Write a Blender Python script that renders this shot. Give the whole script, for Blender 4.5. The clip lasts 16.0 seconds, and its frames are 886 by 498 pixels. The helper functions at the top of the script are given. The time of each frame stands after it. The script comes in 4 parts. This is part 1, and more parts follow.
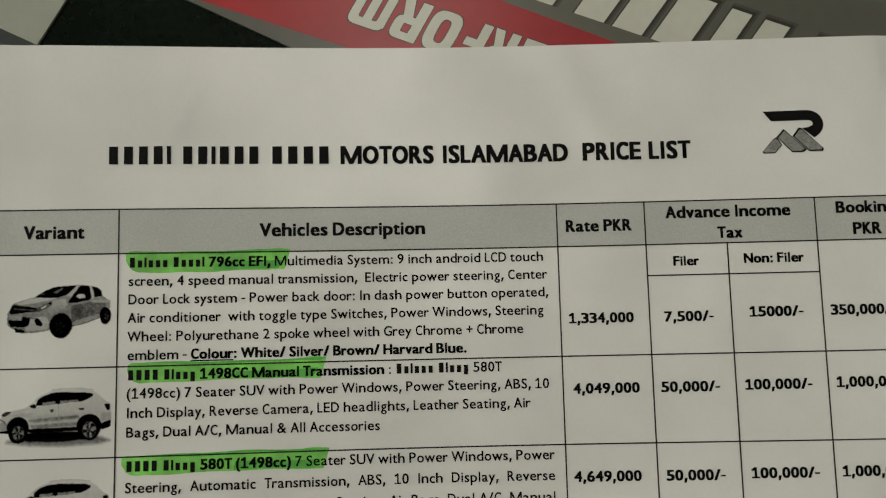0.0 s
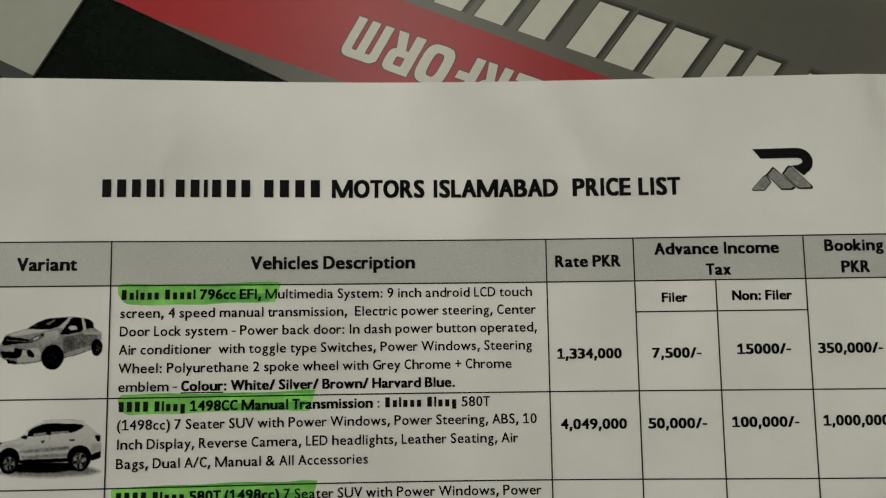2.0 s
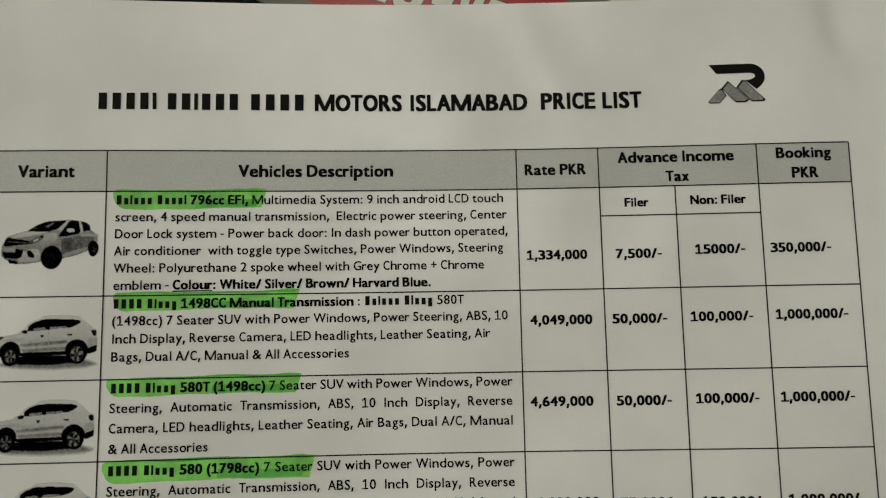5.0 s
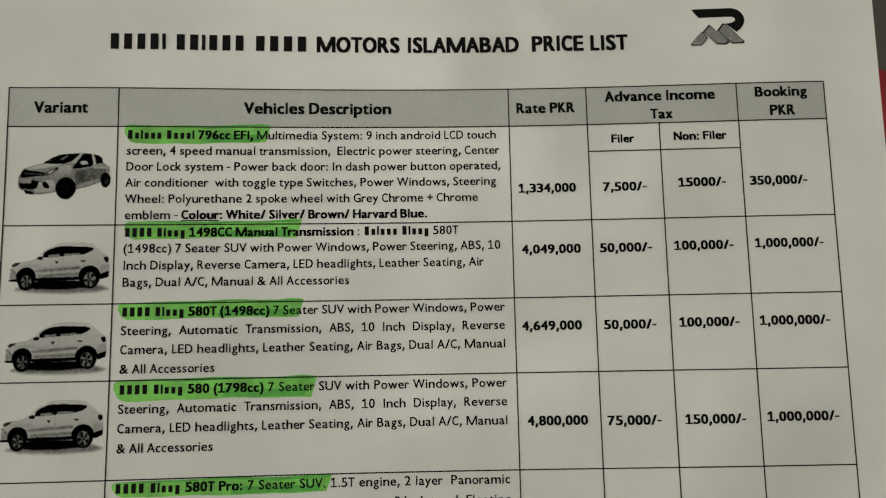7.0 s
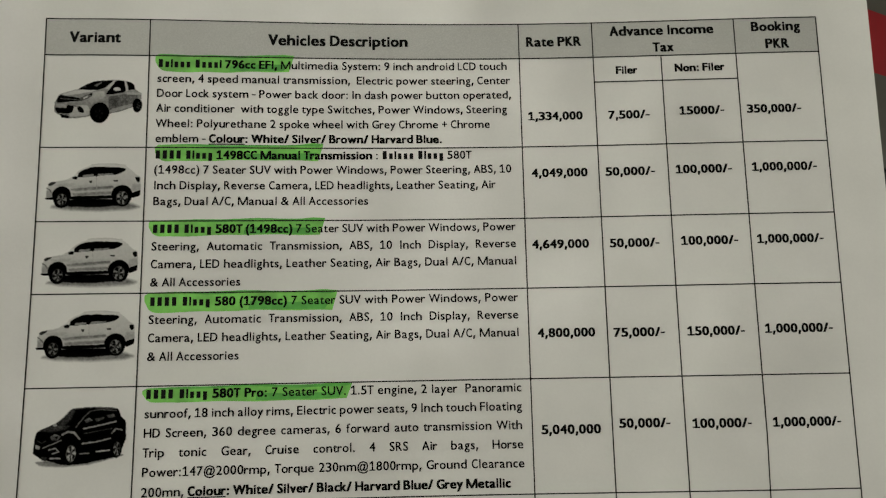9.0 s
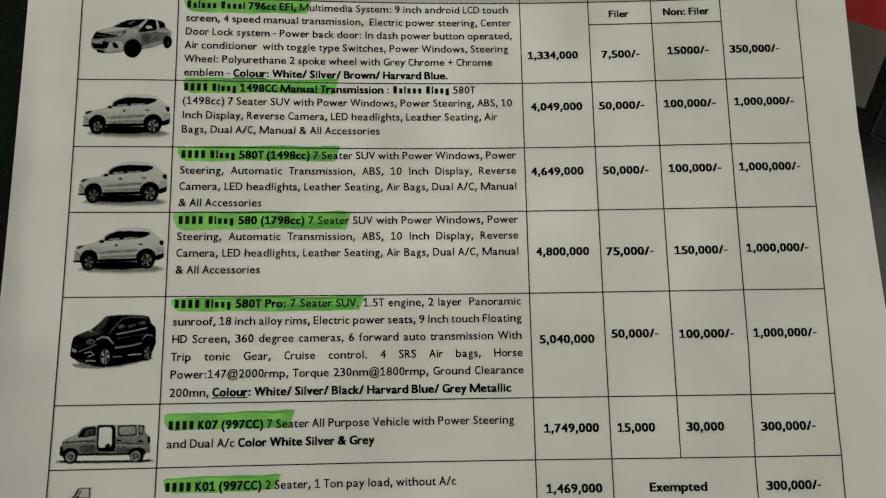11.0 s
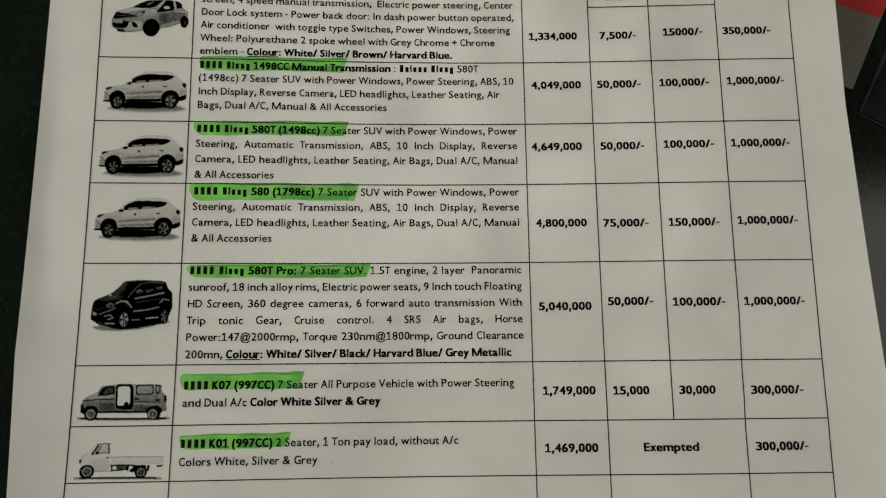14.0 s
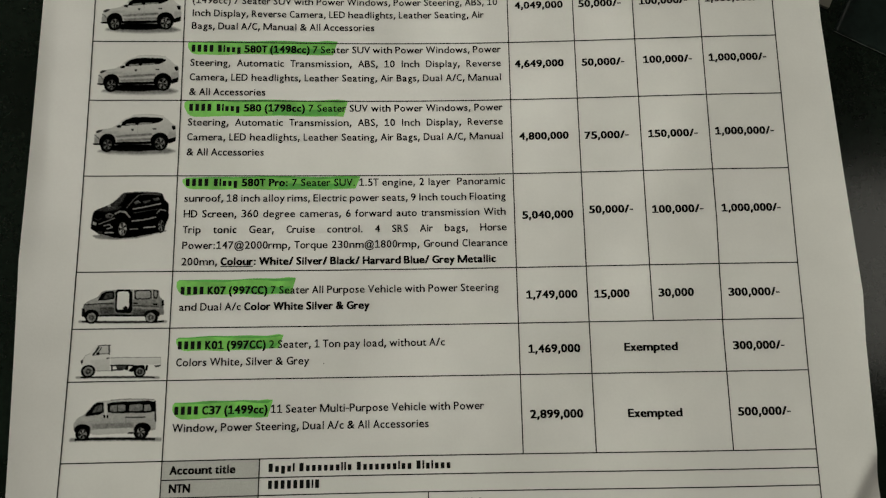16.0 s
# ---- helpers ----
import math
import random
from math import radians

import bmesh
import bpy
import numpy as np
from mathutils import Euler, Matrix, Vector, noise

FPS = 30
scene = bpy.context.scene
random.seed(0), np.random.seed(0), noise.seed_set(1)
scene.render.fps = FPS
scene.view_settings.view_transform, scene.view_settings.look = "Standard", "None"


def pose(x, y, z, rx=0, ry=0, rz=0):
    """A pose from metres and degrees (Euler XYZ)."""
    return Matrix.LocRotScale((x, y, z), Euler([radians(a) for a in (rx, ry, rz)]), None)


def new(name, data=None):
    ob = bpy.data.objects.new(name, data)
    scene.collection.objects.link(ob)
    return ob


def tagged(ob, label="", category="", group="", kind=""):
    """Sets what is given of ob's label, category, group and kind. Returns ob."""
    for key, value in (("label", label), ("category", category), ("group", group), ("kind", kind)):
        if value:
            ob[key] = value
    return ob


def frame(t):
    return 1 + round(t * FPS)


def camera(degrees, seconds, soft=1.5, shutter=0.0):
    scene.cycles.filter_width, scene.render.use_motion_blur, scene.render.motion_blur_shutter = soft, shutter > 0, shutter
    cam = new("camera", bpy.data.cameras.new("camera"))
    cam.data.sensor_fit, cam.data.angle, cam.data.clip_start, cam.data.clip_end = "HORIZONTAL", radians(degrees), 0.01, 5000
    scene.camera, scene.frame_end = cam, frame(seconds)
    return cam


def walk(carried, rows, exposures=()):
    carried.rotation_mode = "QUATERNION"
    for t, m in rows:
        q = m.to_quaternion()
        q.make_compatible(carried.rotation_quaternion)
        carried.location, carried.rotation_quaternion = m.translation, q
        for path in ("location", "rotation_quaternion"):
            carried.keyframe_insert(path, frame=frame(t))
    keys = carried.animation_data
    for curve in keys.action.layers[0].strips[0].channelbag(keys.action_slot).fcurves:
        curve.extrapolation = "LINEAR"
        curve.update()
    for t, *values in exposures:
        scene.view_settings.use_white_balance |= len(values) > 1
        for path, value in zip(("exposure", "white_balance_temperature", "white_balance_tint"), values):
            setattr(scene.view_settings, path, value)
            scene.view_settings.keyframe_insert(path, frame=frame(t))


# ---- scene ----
cam = camera(63.83, 16.0, soft=1.22)
# seconds, eye x y z in metres (z = 0 is the middle of the sheet), turn in degrees
ROWS = [
    (0.0, -0.00620, 0.03994, 0.14399, 6.307, -0.820, -1.231),
    (0.5, -0.00309, 0.04166, 0.14484, 6.380, -0.845, -1.168),
    (1.0, -0.00296, 0.04271, 0.14507, 6.462, -0.740, -1.067),
    (1.5, -0.00446, 0.04636, 0.14396, 6.333, -0.754, -0.716),
    (2.0, -0.00329, 0.04640, 0.14565, 6.444, -0.587, -0.679),
    (2.5, -0.00207, 0.04282, 0.14691, 6.508, -0.602, -0.853),
    (3.0, -0.00267, 0.03622, 0.14852, 6.817, -0.776, -0.984),
    (3.5, -0.00373, 0.02741, 0.14974, 7.051, -0.922, -0.733),
    (4.0, -0.00181, 0.02480, 0.15084, 7.001, -0.926, -0.820),
    (6.5, 0.00107, 0.01534, 0.15584, 7.536, -0.977, -1.031),
    (7.0, 0.00036, 0.00657, 0.15797, 7.623, -1.151, -1.035),
    (7.5, -0.00137, -0.00373, 0.16029, 8.018, -1.259, -0.961),
    (8.0, -0.00576, -0.00925, 0.16196, 8.298, -1.268, -0.817),
    (8.5, -0.00571, -0.01267, 0.16269, 8.467, -1.381, -0.770),
    (9.0, -0.00430, -0.01517, 0.16337, 8.598, -1.456, -1.029),
    (9.5, -0.00526, -0.02110, 0.16605, 8.752, -1.533, -1.102),
    (12.0, -0.00822, -0.04254, 0.17588, 9.779, -1.555, -0.454),
    (12.5, -0.01108, -0.04249, 0.17673, 9.576, -1.583, -0.307),
    (13.0, -0.00933, -0.04563, 0.17794, 9.698, -1.423, -0.504),
    (13.5, -0.00668, -0.04851, 0.17937, 9.898, -1.264, -0.715),
    (14.0, -0.00701, -0.04789, 0.17944, 9.818, -1.353, -0.551),
    (14.5, -0.00301, -0.05499, 0.18079, 9.934, -1.041, -0.849),
    (15.0, -0.00255, -0.06073, 0.18141, 9.772, -0.858, -0.762),
    (15.5, -0.00281, -0.06609, 0.18150, 9.690, -0.899, -0.808),
    (16.0, -0.00187, -0.07138, 0.18185, 9.685, -0.664, -0.947),
]
EXPOSURES = [(0.0, -0.19), (16.0, -0.21)]
walk(cam, [(t, pose(x, y, z, rx, ry, rz)) for t, x, y, z, rx, ry, rz in ROWS], EXPOSURES)

# ---- light: a closed room lit by assumed, unseen ceiling panels, no daylight ----
TABLE_Z = -0.005
FLOOR_Z = TABLE_Z - 0.75
CEIL_Z = FLOOR_Z + 2.7
world = bpy.data.worlds.new("world")
scene.world = world
world.use_nodes = True
world.node_tree.nodes["Background"].inputs[0].default_value = (0.9, 0.95, 1.0, 1)
world.node_tree.nodes["Background"].inputs[1].default_value = 0.02

# added lamps, placed and powered for the sheen and shading on the page
PANELS = [(-0.1, 0.85, 0.3, 1.5, 8.8), (-0.1, 2.1, 0.6, 0.6, 4.0), (-3.05, 0.4, 0.6, 0.6, 84.0), (-0.6, -2.1, 0.6, 0.6, 3.0), (1.45, 0.2, 0.6, 0.6, 2.6)]  # x, y, width, depth, watts
for px, py, w, d, watts in PANELS:
    data = bpy.data.lights.new("assumed_panel_light", "AREA")
    data.shape, data.size, data.size_y, data.energy = "RECTANGLE", w - 0.04, d - 0.04, watts
    data.color = (0.95, 0.985, 0.845) if px < -1 else (1.0, 0.957, 0.855)  # the far left panel is tinted greener to cool the page's left side
    lamp = new("assumed_panel_light", data)
    lamp.location = (px, py, CEIL_Z - 0.045)


# ---- materials ----
def shader(name, base, rough=0.6, metal=0.0, grain=0.0, grain_scale=400.0, blotch=0.0, blotch_scale=18.0, bump=0.0, bump_scale=900.0, ior=1.45, coat=0.0):
    """A Principled material with colour variation at two scales and fine relief, in metres."""
    m = bpy.data.materials.new(name)
    m.use_nodes = True
    nt = m.node_tree
    bsdf = nt.nodes["Principled BSDF"]
    bsdf.inputs["Roughness"].default_value = rough
    bsdf.inputs["Metallic"].default_value = metal
    bsdf.inputs["IOR"].default_value = ior
    bsdf.inputs["Coat Weight"].default_value = coat
    bsdf.inputs["Coat Roughness"].default_value = 0.12
    coord = nt.nodes.new("ShaderNodeNewGeometry")

    def field(scale, detail):
        n = nt.nodes.new("ShaderNodeTexNoise")
        n.inputs["Scale"].default_value = scale
        n.inputs["Detail"].default_value = detail
        nt.links.new(coord.outputs["Position"], n.inputs["Vector"])
        return n.outputs["Fac"]

    value = None
    for amount, scale, detail in ((grain, grain_scale, 3.0), (blotch, blotch_scale, 2.0)):
        if amount <= 0:
            continue
        mr = nt.nodes.new("ShaderNodeMapRange")
        mr.inputs["From Min"].default_value, mr.inputs["From Max"].default_value = 0.3, 0.7
        mr.inputs["To Min"].default_value, mr.inputs["To Max"].default_value = 1.0 - amount, 1.0 + amount
        nt.links.new(field(scale, detail), mr.inputs["Value"])
        if value is None:
            value = mr.outputs["Result"]
        else:
            mul = nt.nodes.new("ShaderNodeMath")
            mul.operation = "MULTIPLY"
            nt.links.new(value, mul.inputs[0])
            nt.links.new(mr.outputs["Result"], mul.inputs[1])
            value = mul.outputs[0]
    if value is None:
        bsdf.inputs["Base Color"].default_value = (*base, 1)
    else:
        mix = nt.nodes.new("ShaderNodeVectorMath")
        mix.operation = "SCALE"
        mix.inputs[0].default_value = base
        nt.links.new(value, mix.inputs["Scale"])
        nt.links.new(mix.outputs[0], bsdf.inputs["Base Color"])
    if bump > 0:
        b = nt.nodes.new("ShaderNodeBump")
        b.inputs["Strength"].default_value = bump
        b.inputs["Distance"].default_value = 0.0002
        nt.links.new(field(bump_scale, 4.0), b.inputs["Height"])
        nt.links.new(b.outputs[0], bsdf.inputs["Normal"])
    return m


def undulate(m, scale, distance):
    """Adds slow waves to a material's relief, under its fine grain."""
    nt = m.node_tree
    fine = next(x for x in nt.nodes if x.bl_idname == "ShaderNodeBump")
    geo = next(x for x in nt.nodes if x.bl_idname == "ShaderNodeNewGeometry")
    noise_node = nt.nodes.new("ShaderNodeTexNoise")
    noise_node.inputs["Scale"].default_value = scale
    noise_node.inputs["Detail"].default_value = 1.0
    slow = nt.nodes.new("ShaderNodeBump")
    slow.inputs["Strength"].default_value = 1.0
    slow.inputs["Distance"].default_value = distance
    nt.links.new(geo.outputs["Position"], noise_node.inputs["Vector"])
    nt.links.new(noise_node.outputs["Fac"], slow.inputs["Height"])
    nt.links.new(slow.outputs[0], fine.inputs["Normal"])


PAPER = shader("office_paper", (0.76, 0.75, 0.73), 0.34, ior=1.6, grain=0.012, grain_scale=1500, blotch=0.03, blotch_scale=70, bump=0.12, bump_scale=1800)
undulate(PAPER, 21.0, 0.005)
INK = shader("toner_black", (0.005, 0.005, 0.005), 0.7, grain=0.35, grain_scale=4000, ior=1.2)
RULE = shader("toner_rule", (0.018, 0.018, 0.017), 0.7, grain=0.35, grain_scale=3000, ior=1.2)
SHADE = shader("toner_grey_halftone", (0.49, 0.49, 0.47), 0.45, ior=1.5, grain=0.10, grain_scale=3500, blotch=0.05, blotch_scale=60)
MARKER = shader("green_highlighter", (0.205, 0.60, 0.105), 0.6, grain=0.06, grain_scale=1200, blotch=0.24, blotch_scale=200)
MARKER_EDGE = shader("green_highlighter_overlap", (0.105, 0.44, 0.07), 0.6, grain=0.08, grain_scale=900, blotch=0.2, blotch_scale=300)
EMBLEM_GREY = shader("print_grey", (0.24, 0.24, 0.23), 0.7, ior=1.2, grain=0.3, grain_scale=2600, blotch=0.1, blotch_scale=500)
TONER = shader("photocopy_toner", (0.76, 0.75, 0.73), 0.34, bump=0.12, bump_scale=1800, ior=1.6)
undulate(TONER, 21.0, 0.005)
density = TONER.node_tree.nodes.new("ShaderNodeAttribute")
density.attribute_name = "toner"
shade_by = TONER.node_tree.nodes.new("ShaderNodeVectorMath")
shade_by.operation = "SCALE"
shade_by.inputs[0].default_value = (0.76, 0.75, 0.73)
sheen = TONER.node_tree.nodes.new("ShaderNodeMath")  # bare paper shines more than matt toner
sheen.operation = "MULTIPLY"
sheen.inputs[1].default_value = 0.5
TONER.node_tree.links.new(density.outputs["Fac"], shade_by.inputs["Scale"])
TONER.node_tree.links.new(density.outputs["Fac"], sheen.inputs[0])
TONER.node_tree.links.new(shade_by.outputs[0], TONER.node_tree.nodes["Principled BSDF"].inputs["Base Color"])
TONER.node_tree.links.new(sheen.outputs[0], TONER.node_tree.nodes["Principled BSDF"].inputs["Specular IOR Level"])
COAT_GREY = shader("coated_stock_grey", (0.12, 0.116, 0.095), 0.34, grain=0.03, blotch=0.12, blotch_scale=14, bump=0.03)
COAT_RED = shader("coated_stock_red", (0.36, 0.016, 0.022), 0.34, grain=0.04, blotch=0.18, blotch_scale=22, bump=0.03)
COAT_WHITE = shader("coated_stock_white", (0.60, 0.59, 0.52), 0.34, grain=0.03, blotch=0.05, bump=0.03)
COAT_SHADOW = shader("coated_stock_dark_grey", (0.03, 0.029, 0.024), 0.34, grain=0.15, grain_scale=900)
COAT_DUSK = shader("coated_stock_soft_shadow", (0.07, 0.068, 0.056), 0.34, grain=0.1, grain_scale=900)
LEAFLET = shader("leaflet_pale_grey", (0.38, 0.385, 0.33), 0.4, grain=0.03, blotch=0.06, blotch_scale=25, bump=0.03)
SLATE = shader("leaflet_slate", (0.035, 0.042, 0.04), 0.4, grain=0.08)
TABLETOP = shader("black_gloss_tabletop", (0.005, 0.0085, 0.006), 0.15, grain=0.25, grain_scale=700, blotch=0.3, blotch_scale=30, bump=0.05, bump_scale=250, ior=1.3)
SLEEVE = shader("dark_plastic_film", (0.007, 0.012, 0.0105), 0.3, grain=0.2, grain_scale=500, blotch=0.4, blotch_scale=40, bump=0.1, bump_scale=120, ior=1.2)
# lighter plastic colour that stands for the glint on the sleeve's edge
EDGE_GLINT = shader("plastic_edge_glint", (0.05, 0.058, 0.052), 0.3, grain=0.6, grain_scale=300, blotch=0.5, blotch_scale=150)
TABLE_LEG = shader("black_table_leg", (0.02, 0.02, 0.02), 0.4, grain=0.1, bump=0.05)
WALL = shader("wall_paint", (0.36, 0.35, 0.32), 0.8, grain=0.03, grain_scale=60, blotch=0.05, blotch_scale=2, bump=0.2, bump_scale=200)
CEILING = shader("ceiling_paint", (0.5, 0.49, 0.46), 0.85, grain=0.03, grain_scale=80, blotch=0.04, blotch_scale=2, bump=0.2, bump_scale=150)
FLOOR = shader("floor_tile", (0.3, 0.28, 0.25), 0.4, grain=0.08, grain_scale=120, blotch=0.12, blotch_scale=4)
METAL = shader("panel_frame", (0.75, 0.75, 0.74), 0.4, grain=0.03)
GLOW = bpy.data.materials.new("panel_diffuser")
GLOW.use_nodes = True
GLOW.node_tree.nodes["Principled BSDF"].inputs["Emission Color"].default_value = (0.98, 0.97, 0.84, 1)
GLOW.node_tree.nodes["Principled BSDF"].inputs["Emission Strength"].default_value = 1.0


# ---- building helpers ----
def part(name, bm, material, parent=None, label="", smooth=False):
    """Links a bmesh as one mesh object, under a thing if one is given."""
    me = bpy.data.meshes.new(name)
    bm.to_mesh(me)
    bm.free()
    me.materials.append(material)
    if smooth:
        for p in me.polygons:
            p.use_smooth = True
    ob = new(name, me)
    if parent is not None:
        ob.parent = parent
    if label:
        tagged(ob, label)
    return ob


def box(bm, x0, y0, z0, x1, y1, z1, bevel=0.0):
    made = bmesh.ops.create_cube(bm, size=1.0)["verts"]
    for v in made:
        v.co = Vector((x0 + (v.co.x + 0.5) * (x1 - x0), y0 + (v.co.y + 0.5) * (y1 - y0), z0 + (v.co.z + 0.5) * (z1 - z0)))
    if bevel:
        bmesh.ops.bevel(bm, geom=list({e for v in made for e in v.link_edges}), offset=bevel, segments=2, affect="EDGES")
    return bm


# ---- room: assumed, out of view, with the added light panels ----
RX, RY, TH = 3.4, 2.6, 0.12
tagged(part("floor", box(bmesh.new(), -RX, -RY, FLOOR_Z - TH, RX, RY, FLOOR_Z), FLOOR), "plain beige tiled floor under the table", "floor", kind="structure")
tagged(part("ceiling", box(bmesh.new(), -RX, -RY, CEIL_Z, RX, RY, CEIL_Z + TH), CEILING), "plain off-white painted ceiling", "ceiling", kind="structure")
for nm, b in (("wall_north", (-RX - TH, RY, RX + TH, RY + TH)), ("wall_south", (-RX - TH, -RY - TH, RX + TH, -RY)),
              ("wall_east", (RX, -RY, RX + TH, RY)), ("wall_west", (-RX - TH, -RY, -RX, RY))):
    tagged(part(nm, box(bmesh.new(), b[0], b[1], FLOOR_Z - TH, b[2], b[3], CEIL_Z + TH), WALL), "plain warm off-white painted wall", "wall", kind="structure")
for px, py, w, d, watts in PANELS:
    root = new("assumed_ceiling_light")
    root.location = (px, py, CEIL_Z)
    tagged(root, "assumed white ceiling light panel out of view, switched on" if w == d else "assumed long white ceiling light panel out of view, switched on", "ceiling light", "ceiling light panels")
    bm = bmesh.new()
    for x0, y0, x1, y1 in ((-w / 2 - 0.02, -d / 2 - 0.02, w / 2 + 0.02, -d / 2), (-w / 2 - 0.02, d / 2, w / 2 + 0.02, d / 2 + 0.02),
                           (-w / 2 - 0.02, -d / 2, -w / 2, d / 2), (w / 2, -d / 2, w / 2 + 0.02, d / 2)):
        box(bm, x0, y0, -0.04, x1, y1, 0.0)
    part("frame", bm, METAL, root)
    part("diffuser", box(bmesh.new(), -w / 2, -d / 2, -0.03, w / 2, d / 2, -0.01), GLOW, root)

# ---- table ----
table = new("table")
table.location = (0.05, 0.0, FLOOR_Z)
tagged(table, "black glossy table under the papers", "table")
part("tabletop", box(bmesh.new(), -0.75, -0.42, 0.72, 0.75, 0.42, 0.75, 0.003), TABLETOP, table, "black polished tabletop")
for sx in (-1, 1):
    for sy in (-1, 1):
        part("leg", box(bmesh.new(), sx * 0.70 - 0.025, sy * 0.37 - 0.025, 0.0, sx * 0.70 + 0.025, sy * 0.37 + 0.025, 0.72, 0.003), TABLE_LEG, table)

# ---- the sheet's surface: a gently curled A4 page; u to the right, v up the page, millimetres ----
CURL = (7.27, -1.73, 1.24, -0.16, 1.08, -1.25, -0.25, -4.44, 2.42)


CREASES = [((-50.0, 97.0, -61.0, 74.0), 0.44, 2.6), ((-84.0, 99.0, -78.0, 84.0), 0.22, 2.2), ((20.0, 99.0, 34.0, 70.0), 0.36, 5.0), ((84.0, 99.0, 95.0, 70.0), 0.35, 3.0), ((-98.0, 20.0, -93.0, -60.0), 0.2, 3.0), ((55.0, -50.0, 102.0, -62.0), 0.22, 3.5)]


def bend(u, w):
    """How far the lower right corner is bent down from the page, in millimetres."""
    d = (u - 107.2) * 0.879 - (w + 89.5) * 0.476
    d = np.maximum(d, 0.0) * np.clip((-84.0 - w) / 5.0, 0, 1)
    return 8.4 * np.tanh(d * 1.0 / 8.4) * np.clip((w + 165.0) / 45.0, 0, 1)


def lift(u, v):
    """Height of the curled page in millimetres; its lower end comes to rest on the table."""
    u = np.asarray(u, float)
    beyond = np.maximum(np.abs(u) - 86.0, 0.0)  # the margins curl up
    a, b = np.clip(u, -86.0, 86.0) / 100, np.maximum(np.asarray(v, float), -104.0) / 100
    q = CURL
    z = q[0] * a * a + q[1] * a * b + q[2] * b * b + q[3] * a**3 + q[4] * a * a * b + q[5] * a * b * b + q[6] * b**3 + q[7] * a**4 + q[8] * a**3 * b + np.where(u < 0, 0.0104, 0.0048) * beyond**2
    z = z - 0.7 * np.exp(-((u - 91.0) ** 2) / 20.0 - (np.asarray(v, float) - 90.0) ** 2 / 60.0)
    w = np.asarray(v, float)
    for (x0, y0, x1, y1), height, width in CREASES:
        length = math.hypot(x1 - x0, y1 - y0)
        dx, dy = (x1 - x0) / length, (y1 - y0) / length
        along = ((u - x0) * dx + (w - y0) * dy) / length
        across = -(u - x0) * dy + (w - y0) * dx
        z = z + height * np.exp(-((across / width) ** 2)) * np.exp(-((along - 0.5) / 0.42) ** 4)
    z = z - bend(u, w)
    s = np.clip((-104.0 - np.asarray(v, float)) / 88.0, 0, 1)
    s = s * s * (3 - 2 * s)
    return z * (1 - s) + (TABLE_Z * 1000 + 0.2) * s


def on_sheet(u, v, off=0.0):
    """Points on the page in metres, off millimetres above it."""
    u, v = np.asarray(u, float), np.asarray(v, float)
    return np.stack([u, v, lift(u, v) + off], -1) * 0.001


def raw(name, verts, faces, material, parent=None, label="", smooth=False):
    me = bpy.data.meshes.new(name)
    me.from_pydata([tuple(map(float, p)) for p in verts], [], faces)
    me.materials.append(material)
    if smooth:
        me.polygons.foreach_set("use_smooth", [True] * len(me.polygons))
    me.update()
    ob = new(name, me)
    if parent is not None:
        ob.parent = parent
    if label:
        tagged(ob, label)
    return ob


def left_edge(v):
    return np.interp(v, (-199, -99, -43, 10, 98), (-102.3, -102.3, -104.4, -103.9, -102.8))


def right_edge(v):
    edge = np.interp(v, (-199, -99, -66, -54, -22, 20, 98), (105.4, 105.4, 105.8, 106.4, 105.0, 103.5, 103.8))
    return edge + 0.62 * bend(edge, np.asarray(v, float))


NU, NV = 150, 190
vs = np.linspace(98.0, -199.0, NV + 1)
us = np.linspace(0, 1, NU + 1)
U = np.array([left_edge(v) + us * (right_edge(v) - left_edge(v)) for v in vs])
V = np.repeat(vs[:, None], NU + 1, 1) + 0.35 * np.sin(U / 32.0) * (vs[:, None] > 97.9)
upper = on_sheet(U, V).reshape(-1, 3)
lower = on_sheet(U, V, -0.11).reshape(-1, 3)
n = len(upper)
k = lambda i, j: i * (NU + 1) + j
faces = [(k(i, j), k(i + 1, j), k(i + 1, j + 1), k(i, j + 1)) for i in range(NV) for j in range(NU)]
faces += [tuple(n + q for q in reversed(f)) for f in faces]
rim = [k(0, j) for j in range(NU)] + [k(i, NU) for i in range(NV)] + [k(NV, j) for j in range(NU, 0, -1)] + [k(i, 0) for i in range(NV, 0, -1)]
m0 = 2 * n
count = len(rim)
faces += [(m0 + i, m0 + (i + 1) % count, m0 + count + (i + 1) % count, m0 + count + i) for i in range(count)]
sheet = raw("price_list", np.concatenate([upper, lower, upper[rim], lower[rim]]), faces, PAPER, smooth=True)
tagged(sheet, "white printed A4 price list with green highlighter marks, slightly curled", "paper")


def strip(name, pts, width, material, off, label="", parent=None):
    """A printed line of that width (mm) through the points, laid along the curl."""
    pts = [np.array(p, float) for p in pts]
    verts, faces = [], []
    for p, q in zip(pts, pts[1:]):
        d = q - p
        steps = max(1, int(np.linalg.norm(d) / 2.0))
        nrm = np.array([-d[1], d[0]]) / np.linalg.norm(d) * width / 2
        s = np.linspace(0, 1, steps + 1)[:, None]
        a, b = p + d * s + nrm, p + d * s - nrm
        base = len(verts)
        verts += list(on_sheet(a[:, 0], a[:, 1], off)) + list(on_sheet(b[:, 0], b[:, 1], off))
        faces += [(base + i, base + steps + 1 + i, base + steps + 2 + i, base + i + 1) for i in range(steps)]
    return raw(name, verts, faces, material, parent or sheet, label)


